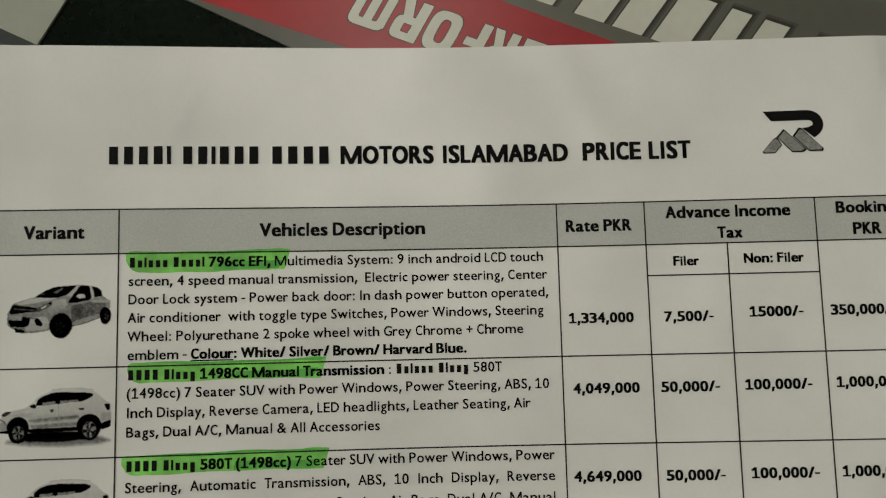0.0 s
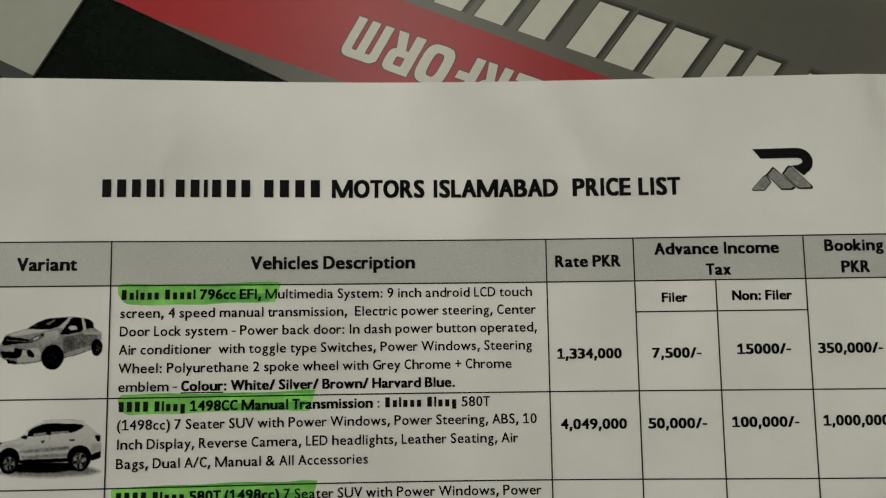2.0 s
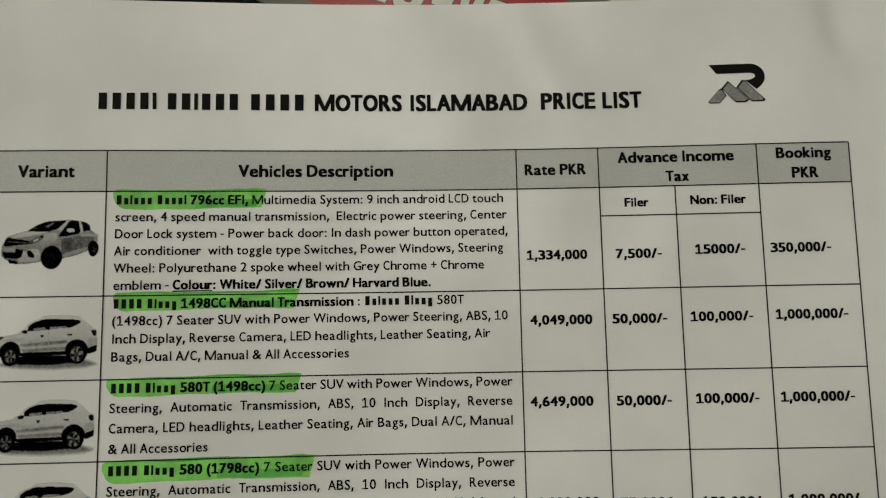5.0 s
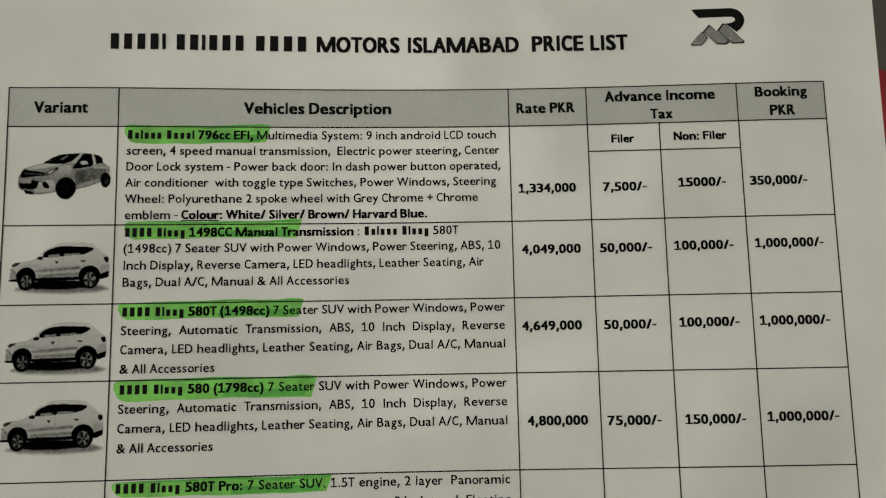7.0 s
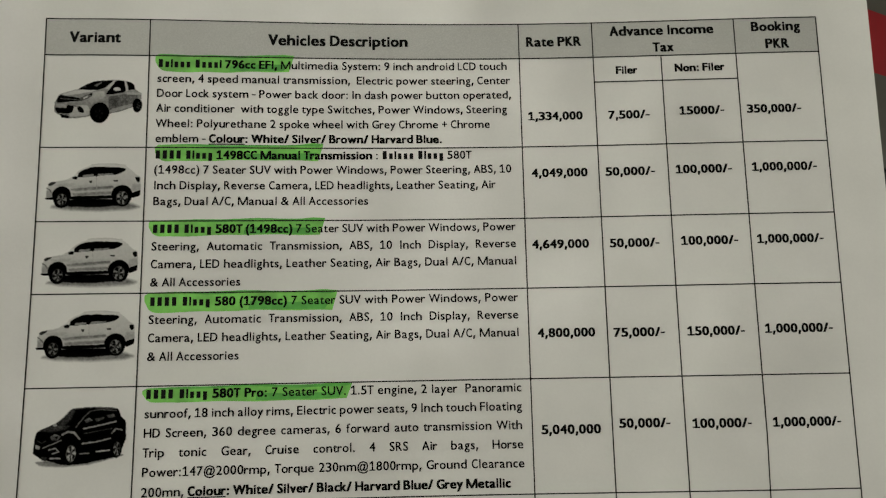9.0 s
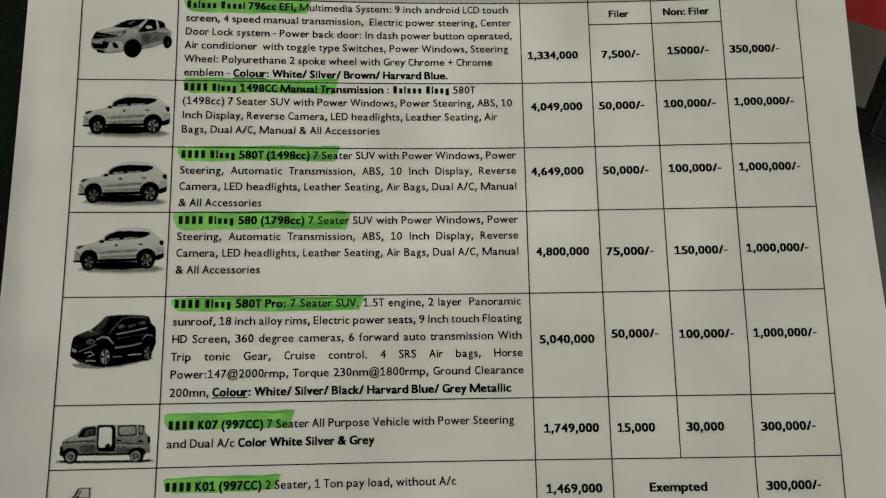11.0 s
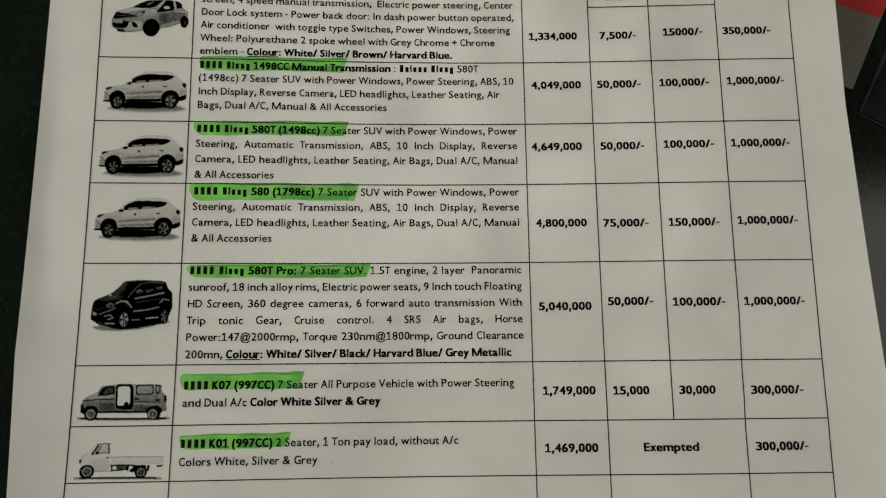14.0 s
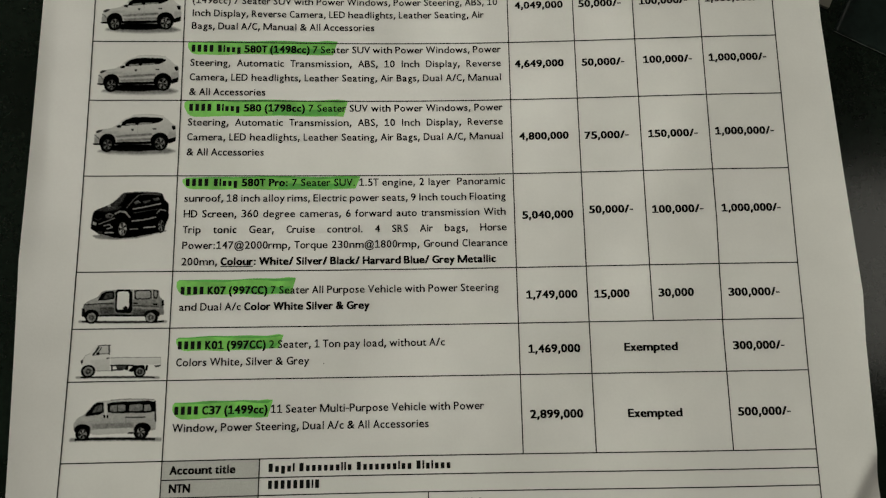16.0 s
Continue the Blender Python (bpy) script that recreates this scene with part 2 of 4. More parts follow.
def patch(name, corners, material, off, label="", parent=None, nu=None, nv=None):
    """A printed four-cornered area: upper left, upper right, lower right, lower left."""
    a, b, c, d = (np.array(p, float) for p in corners)
    nu = nu or max(1, int(np.linalg.norm(b - a) / 2))
    nv = nv or max(1, int(np.linalg.norm(d - a) / 2))
    verts = []
    for j in range(nv + 1):
        t = j / nv
        l, r = a + (d - a) * t, b + (c - b) * t
        for i in range(nu + 1):
            verts.append(l + (r - l) * i / nu)
    verts = np.array(verts)
    faces = [(j * (nu + 1) + i, (j + 1) * (nu + 1) + i, (j + 1) * (nu + 1) + i + 1, j * (nu + 1) + i + 1) for j in range(nv) for i in range(nu)]
    return raw(name, on_sheet(verts[:, 0], verts[:, 1], off), faces, material, parent or sheet, label)


# ---- lettering: the built-in font, set to the advance widths of a humanist office face ----
ADVANCE = {463: " ", 981: "a", 1076: "bdhnpqu", 866: "c", 1019: "e", 625: "f", 964: "g", 470: "il", 490: "j", 931: "k", 1636: "m", 1080: "o", 714: "r",
           801: "s", 686: "t", 925: "vy", 1464: "w", 887: "x", 809: "z", 1185: "A", 1114: "BR", 1092: "C", 1260: "D", 1000: "E", 941: "FS", 1292: "G",
           1276: "H", 516: "I.,", 653: "J", 1064: "KXP", 861: "L", 1751: "M", 1322: "NU", 1356: "OQ", 998: "TY", 1162: "V", 1822: "W", 959: "Z",
           1038: "0123456789+", 548: ":", 791: "/", 627: "-()", 1397: "&", 1832: "@"}
WIDTH = {c: w / 2048 for w, cs in ADVANCE.items() for c in cs}
TIGHT = set("vwyxkAVWXYT/tfrz")
NATURAL = set("ilI.,:-()j'")
GLYPHS = {}


def glyph(c, bold):
    """Vertices and faces of one letter, with its capital height scaled to 1."""
    key = (c, bold)
    if c == "," and key not in GLYPHS:
        GLYPHS[key] = (np.array([(0.05, 0.13), (0.18, 0.13), (0.075, -0.15), (0.0, -0.15)]), [(0, 3, 2, 1)])
    if c == "1" and key not in GLYPHS:
        co = [(0.0, 0.0), (0.56, 0.0), (0.56, 0.07), (0.0, 0.07), (0.235, 0.07), (0.335, 0.07), (0.335, 0.70), (0.235, 0.70), (0.0, 0.56), (0.03, 0.485), (0.235, 0.585)]
        GLYPHS[key] = (np.array(co), [(0, 1, 2, 3), (4, 5, 6, 7), (8, 9, 10, 7)])
    if c == "-" and key not in GLYPHS:
        GLYPHS[key] = (np.array([(0.0, 0.235), (0.27, 0.235), (0.27, 0.305), (0.0, 0.305)]), [(0, 1, 2, 3)])
    if c == "M" and key not in GLYPHS:
        co = [(0.0, 0.0), (0.085, 0.0), (0.085, 0.69), (0.0, 0.69), (0.715, 0.0), (0.8, 0.0), (0.8, 0.69), (0.715, 0.69),
              (0.0, 0.69), (0.355, 0.0), (0.445, 0.0), (0.115, 0.69), (0.8, 0.69), (0.685, 0.69)]
        GLYPHS[key] = (np.array(co), [(0, 1, 2, 3), (4, 5, 6, 7), (8, 9, 10, 11), (12, 13, 9, 10)])
    if key not in GLYPHS:
        cu = bpy.data.curves.new("letter", "FONT")
        cu.body, cu.size, cu.resolution_u, cu.offset = c, 1.0, 3, 0.0
        ob = bpy.data.objects.new("letter", cu)
        scene.collection.objects.link(ob)
        me = bpy.data.meshes.new_from_object(ob.evaluated_get(bpy.context.evaluated_depsgraph_get()))
        co = np.array([v.co[:2] for v in me.vertices]) if len(me.vertices) else np.zeros((0, 2))
        fs = [tuple(p.vertices) for p in me.polygons]
        bpy.data.objects.remove(ob)
        bpy.data.curves.remove(cu)
        bpy.data.meshes.remove(me)
        GLYPHS[key] = (co, fs)
    return GLYPHS[key]


CAP = glyph("H", False)[0][:, 1].max()


BOLD = [(i / 2, j / 2) for i in (-1, 0, 1) for j in (-1, 0, 1)]
HEAVY = [(i / 4, j / 2) for i in (-2, -1, 0, 1, 2) for j in (-1, 0, 1)]
LIGHT = [(-0.5, -0.5), (0.5, -0.5), (-0.5, 0.5), (0.5, 0.5)]


def typeset(name, runs, u0, u1, v, em=None, parent=None, label="", v1=None, off=0.11, justify=False, material=None):
    """One printed line from u0 to u1 on the baseline v (v1 at its end). Runs: (style, text); style b bold, r regular, u bold underlined,
    x plain bars in place of letters: X tall, x short, i narrow, y with a tail."""
    bars = {"X": 0.53, "x": 0.47, "i": 0.24, "y": 0.48, "l": 0.24}
    items, total, spaces = [], 0.0, 0
    for style, text in runs:
        for c in text:
            if style == "x" and c != " ":
                w = bars[c]
            else:
                w = WIDTH.get(c, 0.5) * (1.03 if style in "bu" and c != " " else 1.0)
            items.append((style, c, w))
            total += w
            spaces += c == " "
    if em is None:
        em = (u1 - u0) / total
    gap, sx = 0.0, (u1 - u0) / (total * em)
    if justify and spaces:
        sx = 1.0
        gap = (u1 - u0 - total * em) / spaces
    cap = 0.644 * em
    v1 = v if v1 is None else v1
    x, verts, faces, loose = u0, [], [], []
    for style, c, w in items:
        adv = w * em * sx
        line = lambda u: v + (v1 - v) * (u - u0) / max(1e-6, u1 - u0)
        if c == " ":
            x += adv + gap
            continue
        if style == "x":
            h = 0.47 if c in "xy" else 0.66
            lo = -0.16 if c == "y" else 0.0
            a, b = x + 0.2 * adv, x + 0.8 * adv
            quad = [(a, lo), (b, lo), (b, h), (a, h)]
            quad = [(p, line(p) + q * em) for p, q in quad]
            if em > 4:
                loose.append(quad)
            else:
                base = len(verts)
                verts += quad
                faces.append((base, base + 1, base + 2, base + 3))
        else:
            co, fs = glyph(c, style in "bu")
            if len(co):
                x0, x1 = co[:, 0].min(), co[:, 0].max()
                if c in NATURAL:
                    ink = min((x1 - x0) * cap / CAP, adv * 0.9)
                else:
                    ink = adv - (0.025 if c in TIGHT else 0.085) * em * (0.6 if style in "bu" else 1.0)
                weight, stout = ((0.078, 0.042) if style in "bu" else (0.026, 0.018))
                weight, stout = weight * em, stout * em
                ink = max(ink - weight * (0.35 if c in NATURAL else 0.75), 0.25 * ink)
                px = x + (adv - ink) / 2 + (co[:, 0] - x0) / (x1 - x0) * ink
                py = co[:, 1] * cap / CAP
                if em > 4:
                    verts, faces = [], []
                at = py + v + (v1 - v) * (px - u0) / max(1e-6, u1 - u0)
                for side, up in (HEAVY if ink < 0.6 * weight else BOLD if style in "bu" else LIGHT):
                    base = len(verts)
                    verts += list(zip(px + side * weight, at + up * stout))
                    faces += [tuple(base + i for i in f) for f in fs]
                if em > 4:
                    verts = np.array(verts)
                    raw("title_letter", on_sheet(verts[:, 0], verts[:, 1], off), faces, material or INK, parent or sheet, label)
                    verts = []
        if style == "u":
            base = len(verts)
            verts += [(x, line(x) - 0.17 * em), (x + adv, line(x) - 0.17 * em), (x + adv, line(x) - 0.09 * em), (x, line(x) - 0.09 * em)]
            faces.append((base, base + 1, base + 2, base + 3))
        x += adv
    ob = None
    if verts:
        verts = np.array(verts)
        ob = raw(name, on_sheet(verts[:, 0], verts[:, 1], off), faces, material or INK, parent or sheet, label)
    for quad in loose:
        quad = np.array(quad)
        raw("title_bar", on_sheet(quad[:, 0], quad[:, 1], off), [(0, 1, 2, 3)], material or INK, parent or sheet, label)
    return ob


# ---- the printed table ----
COLS = (-91.5, -67.81, 19.57, 37.45, 71.66, 91.5)
ROWV = (64.55, 55.75, 33.66, 16.42, 0.0, -20.56, -45.6, -59.9, -72.77, -91.91)
LW = 0.28
END = -112.0
for i in range(5):
    patch("header_cell", [(COLS[i], ROWV[0]), (COLS[i + 1], ROWV[0]), (COLS[i + 1], ROWV[1]), (COLS[i], ROWV[1])], SHADE, 0.04, "grey shaded heading cell")
for j, v in enumerate(ROWV):
    strip("rule_line", [(COLS[0], v), (COLS[5], v)], LW, RULE, 0.08)
for i, u in enumerate(COLS):
    lo = {0: END, 1: END, 5: END}.get(i, ROWV[9])
    way = [(u, ROWV[0]), (u, -34.0), (u - 0.45, -50.0), (u - 0.7, -62.0), (u - 0.7, lo)] if i == 4 else [(u, ROWV[0]), (u, lo)]
    strip("rule_line", way, LW, RULE, 0.085)
strip("rule_line", [(COLS[3], 49.45), (COLS[4], 49.45)], LW, RULE, 0.08)
strip("rule_line", [(53.75, ROWV[1]), (53.6, ROWV[7])], LW, RULE, 0.09)
# account rows at the foot of the table
patch("label_cell", [(COLS[1], ROWV[9]), (-44.7, ROWV[9]), (-44.8, -100.4), (COLS[1], -100.4)], SHADE, 0.04, "grey shaded label cell")
patch("label_cell", [(COLS[1], -100.4), (-44.8, -100.4), (-44.9, END), (COLS[1], END)], SHADE, 0.04, "grey shaded label cell")
for v in (-96.3, -100.4, -104.6):
    strip("rule_line", [(COLS[1], v), (COLS[5], v)], LW, RULE, 0.08)
strip("rule_line", [(-44.7, ROWV[9]), (-44.9, END)], LW, RULE, 0.09)
strip("rule_line", [(-3.8, -100.4), (-3.8, END)], LW, RULE, 0.09)

# title and headings
for style, word, u0, u1 in (("x", "XXXXi", -70.5, -57.6), ("x", "XXiXXX", -56.1, -40.2), ("x", "XXXX", -38.6, -26.1), ("b", "MOTORS", -24.4, -5.2),
                            ("b", "ISLAMABAD", -3.7, 22.5), ("b", "PRICE", 25.3, 37.5), ("b", "LIST", 38.9, 47.6)):
    typeset("title_word", [(style, word)], u0, u1, 73.55, em=5.45, label="bold black printed title letter")
H = "text_line"
typeset(H, [("b", "Variant")], -86.1, -74.4, 58.9)
typeset(H, [("b", "Vehicles Description")], -40.5, -7.3, 58.9)
typeset(H, [("b", "Rate PKR")], 21.3, 34.8, 58.8)
typeset(H, [("b", "Advance Income")], 41.7, 66.8, 61.1)
typeset(H, [("b", "Tax")], 51.9, 56.9, 56.8)
typeset(H, [("b", "Booking")], 75.7, 87.6, 61.3)
typeset(H, [("b", "PKR")], 78.8, 84.6, 56.9)
typeset(H, [("b", "Filer")], 42.7, 47.9, 51.4)
typeset(H, [("b", "Non: Filer")], 56.8, 68.7, 51.6)

# descriptions, row by row: runs, right end, baseline
EM = 2.97
LEFT = -65.9
TEXT = [
    ([("x", "Xxixxx Xxxxi"), ("b", " 796cc EFI, "), ("r", "Multimedia System: 9 inch android LCD touch")], 16.6, 52.85),
    ([("r", "screen, 4 speed manual transmission,  Electric power steering, Center")], 17.2, 49.25),
    ([("r", "Door Lock system - Power back door: In dash power button operated,")], 17.4, 45.65),
    ([("r", "Air conditioner  with toggle type Switches, Power Windows, Steering")], 16.3, 42.05),
    ([("r", "Wheel: Polyurethane 2 spoke wheel with Grey Chrome + Chrome")], 12.1, 38.4),
    ([("r", "emblem - "), ("u", "Colour"), ("b", ": White/ Silver/ Brown/ Harvard Blue.")], 0.6, 34.8),
    ([("x", "XXXX Xixxy"), ("b", " 1498CC Manual Transmission "), ("r", ": "), ("x", "Xxixxx Xixxy"), ("r", " 580T")], 7.5, 30.9),
    ([("r", "(1498cc) 7 Seater SUV with Power Windows, Power Steering, ABS, 10")], 16.9, 27.4),
    ([("r", "Inch Display, Reverse Camera, LED headlights, Leather Seating, Air")], 13.0, 23.7),
    ([("r", "Bags, Dual A/C, Manual & All Accessories")], -16.9, 20.0),
]
for sec, code, top in ((13.55, [("x", "XXXX Xixxy"), ("b", " 580T (1498cc)")], 1), (-3.0, [("x", "XXXX Xixxy"), ("b", " 580 (1798cc)")], 1)):
    TEXT += [
        (code + [("r", " 7 Seater SUV with Power Windows, Power")], 17.4, sec),
        ([("r", "Steering, Automatic Transmission, ABS, 10 Inch Display, Reverse")], 17.4, sec - 4.0),
        ([("r", "Camera, LED headlights, Leather Seating, Air Bags, Dual A/C, Manual")], 17.4, sec - 8.05),
        ([("r", "& All Accessories")], -45.8, sec - 12.15),
    ]
TEXT += [
    ([("x", "XXXX Xixxy"), ("b", " 580T Pro:"), ("r", " 7 Seater SUV. 1.5T engine, 2 layer  Panoramic")], 17.5, -23.4),
    ([("r", "sunroof, 18 inch alloy rims, Electric power seats, 9 Inch touch Floating")], 17.5, -27.55),
    ([("r", "HD Screen, 360 degree cameras, 6 forward auto transmission With")], 17.4, -31.7),
    ([("r", "Trip tonic Gear, Cruise control. 4 SRS Air bags, Horse")], 17.5, -35.85),
    ([("r", "Power:147@2000rmp, Torque 230nm@1800rmp, Ground Clearance")], 17.6, -39.95),
    ([("r", "200mn, "), ("u", "Colour"), ("b", ": White/ Silver/ Black/ Harvard Blue/ Grey Metallic")], 14.4, -44.15),
    ([("x", "XXXX"), ("b", " K07 (997CC)"), ("r", " 7 Seater All Purpose Vehicle with Power Steering")], 14.9, -51.6),
    ([("r", "and Dual A/c "), ("b", "Color White Silver & Grey")], -18.2, -55.7),
    ([("x", "XXXX"), ("b", " K01 (997CC)"), ("r", " 2 Seater, 1 Ton pay load, without A/c")], 0.9, -65.3),
    ([("r", "Colors White, Silver & Grey")], -33.2, -69.45),
    ([("x", "XXXX"), ("b", " C37 (1499cc)"), ("r", " 11 Seater Multi-Purpose Vehicle with Power")], 10.3, -81.15),
    ([("r", "Window, Power Steering, Dual A/c & All Accessories")], -3.4, -85.25),
]
for runs, right, v in TEXT:
    typeset("text_line", runs, LEFT, right, v + 0.1, em=EM, justify=17.3 < right < 17.7 and v < 14)

# figures: text, from, to, baseline
for text, u0, u1, v in (
        ("1,334,000", 21.2, 34.3, 40.23), ("4,049,000", 21.5, 34.8, 26.28), ("4,649,000", 21.0, 34.3, 9.23), ("4,800,000", 21.5, 34.7, -11.27),
        ("5,040,000", 21.5, 34.9, -32.77), ("1,749,000", 21.8, 34.9, -53.67), ("1,469,000", 21.8, 34.9, -67.37), ("2,899,000", 21.6, 34.8, -83.42),
        ("7,500/-", 40.3, 50.2, 40.18), ("50,000/-", 38.9, 50.6, 26.28), ("50,000/-", 39.0, 50.6, 9.18), ("75,000/-", 38.8, 50.5, -11.47),
        ("50,000/-", 38.9, 50.4, -31.67), ("15,000", 39.1, 48.1, -53.77), ("Exempted", 45.8, 59.3, -67.32), ("Exempted", 45.7, 59.2, -83.52),
        ("15000/-", 57.2, 67.9, 40.8), ("100,000/-", 55.4, 68.6, 26.45), ("100,000/-", 55.5, 68.7, 9.4), ("150,000/-", 55.5, 68.6, -11.47),
        ("100,000/-", 55.2, 68.5, -31.97), ("30,000", 55.3, 64.3, -53.77),
        ("350,000/-", 73.1, 86.0, 40.83), ("1,000,000/-", 73.2, 88.5, 26.63), ("1,000,000/-", 73.0, 88.5, 9.48), ("1,000,000/-", 73.1, 88.7, -11.17),
        ("1,000,000/-", 73.1, 88.6, -31.97), ("300,000/-", 72.9, 86.2, -53.92), ("300,000/-", 73.0, 86.2, -67.37), ("500,000/-", 72.8, 86.2, -83.57)):
    typeset("price_figure", [("b", text)], u0, u1, v, em=3.0)
typeset(H, [("b", "Account title")], -65.9, -50.3, -95.0)
typeset(H, [("x", "Xxyxi Xxxxxxxiix Xxxxxxxixx Xixixxx")], -42.8, 1.9, -95.0, em=2.97)
typeset(H, [("b", "NTN")], -65.9, -60.8, -99.2, em=2.97)
typeset(H, [("x", "XXXXXXXiX")], -42.8, -30.0, -98.95, em=2.97)
typeset(H, [("x", "iXXXi")], -32.0, -24.0, -104.1, em=2.97)
typeset(H, [("b", "20,000/-")], -1.6, 10.0, -104.0, em=2.97)

# ---- highlighter strokes: from, to, upper and lower edge ----
rng = random.Random(4)


def marker(u0, u1, v1, v0, tilt):
    """A felt-tip stroke: wavering outline, rounded start, slanted frayed end, darker where passes overlap."""
    root, steps = None, 48
    ph = [rng.uniform(0, 6.28) for _ in range(4)]
    for which in range(3):
        top, bot = [], []
        for i in range(steps + 1):
            f = i / steps
            wave = 0.10 * math.sin(7 * f + ph[0]) + 0.07 * math.sin(17 * f + ph[1]) + rng.uniform(-0.03, 0.03)
            wave2 = 0.12 * math.sin(6 * f + ph[2]) + 0.08 * math.sin(19 * f + ph[3]) + rng.uniform(-0.03, 0.03)
            round_in = 0.5 * (v1 - v0) * (1 - math.sqrt(max(0.0, 1 - (1 - min(1.0, f * (u1 - u0) / 0.9)) ** 2))) * 0.3
            t, l = v1 + tilt * f + wave - round_in, v0 + tilt * f + wave2 + round_in
            if which == 1:
                l = t - (0.5 + 0.18 * math.sin(9 * f + ph[2])) * (0.25 + 0.75 * min(1.0, 3 * f))
            if which == 2:
                t, l = t - 0.55 * (v1 - v0) + 0.1 * wave, l + 0.25
                l = min(l, t - 0.05)
            cut = 1.0 - min(1.0, f * (u1 - u0) / 2.6)  # the pen was set down askew
            if which == 0:
                l += 0.42 * (v1 - v0) * cut * cut
                t += 0.25 * math.exp(-((f - 0.93) / 0.05) ** 2)
            lean = 1.2 * f
            top.append((u0 + (u1 - u0) * f, t))
            bot.append((u0 + (u1 - u0 - lean) * f, l))
        pts = np.array(top + bot)
        lo, hi = (0, steps) if which < 2 else (int(steps * 0.55), steps - 2)
        fs = [(i, steps + 1 + i, steps + 2 + i, i + 1) for i in range(lo, hi)]
        ob = raw("highlighter_stroke" if which == 0 else "overlap", on_sheet(pts[:, 0], pts[:, 1], 0.05 + 0.006 * which), fs, MARKER if which == 0 else MARKER_EDGE,
                 root or sheet, "green highlighter stroke over the model name" if which == 0 else "")
        root = root or ob


for m in ((-66.4, -34.4, 56.0, 51.9, 0.2), (-65.8, -27.4, 34.3, 30.5, 0.2), (-66.6, -26.9, 16.7, 12.9, 0.3), (-66.9, -24.0, 0.2, -4.3, 0.1),
          (-66.5, -20.7, -20.9, -24.3, 0.2), (-66.7, -36.9, -47.8, -51.7, 0.2), (-66.1, -39.7, -62.2, -65.7, 0.3), (-66.1, -41.9, -78.1, -82.2, 0.3)):
    marker(*m)

# ---- printed emblem beside the title: plain shapes ----
def flat(name, pts, material, off, parent=None, label=""):
    """A flat printed shape on the page, from its outline in millimetres, cut finely enough to follow the curl."""
    bm = bmesh.new()
    bm.faces.new([bm.verts.new((float(x), float(y), 0.0)) for x, y in pts])
    bm.normal_update()
    if next(iter(bm.faces)).normal.z < 0:
        bmesh.ops.reverse_faces(bm, faces=list(bm.faces))
    bmesh.ops.triangulate(bm, faces=list(bm.faces))
    arr = np.array(pts, float)
    for axis, step in ((0, 2.0), (1, 4.0)):
        lo, hi = arr[:, axis].min(), arr[:, axis].max()
        for i in range(math.floor(lo / step) + 1, math.ceil(hi / step)):
            at, nrm = [0.0, 0.0, 0.0], [0.0, 0.0, 0.0]
            at[axis], nrm[axis] = i * step, 1.0
            bmesh.ops.bisect_plane(bm, geom=list(bm.verts) + list(bm.edges) + list(bm.faces), plane_co=at, plane_no=nrm, dist=1e-5)
    co = np.array([v.co[:2] for v in bm.verts])
    for v, p in zip(bm.verts, on_sheet(co[:, 0], co[:, 1], off)):
        v.co = Vector(p)
    return part(name, bm, material, parent or sheet, label)


def oval(cx, cy, rx, ry, count=24):
    return [(cx + rx * math.cos(2 * math.pi * i / count), cy + ry * math.sin(2 * math.pi * i / count)) for i in range(count)]


hook = [(62.6, 82.7), (71.6, 82.75)]
hook += [(71.4 + 3.25 * math.cos(a), 79.8 + 2.95 * math.sin(a)) for a in np.linspace(1.5, -0.75, 12)]
hook += [(72.7, 76.9), (70.3, 79.0), (71.6, 79.15)]
hook += [(71.5 + 1.05 * math.cos(a), 79.9 + 0.75 * math.sin(a)) for a in np.linspace(-0.4, 1.5, 6)]
hook += [(64.2, 80.6)]
emblem = flat("emblem", hook, INK, 0.1, label="black hook shape over grey peaks, printed emblem")
for pts in ([(62.0, 74.2), (62.3, 73.9), (64.6, 73.9), (66.1, 75.6), (65.2, 77.2), (64.6, 77.1)],
            [(65.1, 77.3), (66.5, 78.9), (67.0, 78.5), (71.0, 74.5), (70.2, 73.95), (68.0, 74.0)],
            [(68.3, 77.4), (69.6, 79.1), (70.2, 79.0), (74.4, 74.6), (74.2, 74.1), (71.5, 74.1)]):
    cx, cy = np.mean(pts, 0)
    flat("peak_outline", pts, INK, 0.10, emblem)
    flat("peak", [(cx + (x - cx) * 0.88, cy + (y - cy) * 0.86) for x, y in pts], EMBLEM_GREY, 0.108, emblem)


# ---- printed pictures of the vehicles, one for each row: soft grey toner, in millimetres from the cell's upper left corner ----
def ripple(x, y, cell, seed):
    """Smooth random field between -1 and 1 with that cell size."""
    table = np.random.default_rng(seed).uniform(-1, 1, (64, 64))
    a, b = x / cell + 7.3, y / cell + 3.1
    i, j = np.floor(a).astype(int), np.floor(b).astype(int)
    f, g = a - i, b - j
    f, g = f * f * (3 - 2 * f), g * g * (3 - 2 * g)
    at = lambda m, n: table[(i + m) % 64, (j + n) % 64]
    return (at(0, 0) * (1 - f) + at(1, 0) * f) * (1 - g) + (at(0, 1) * (1 - f) + at(1, 1) * f) * g


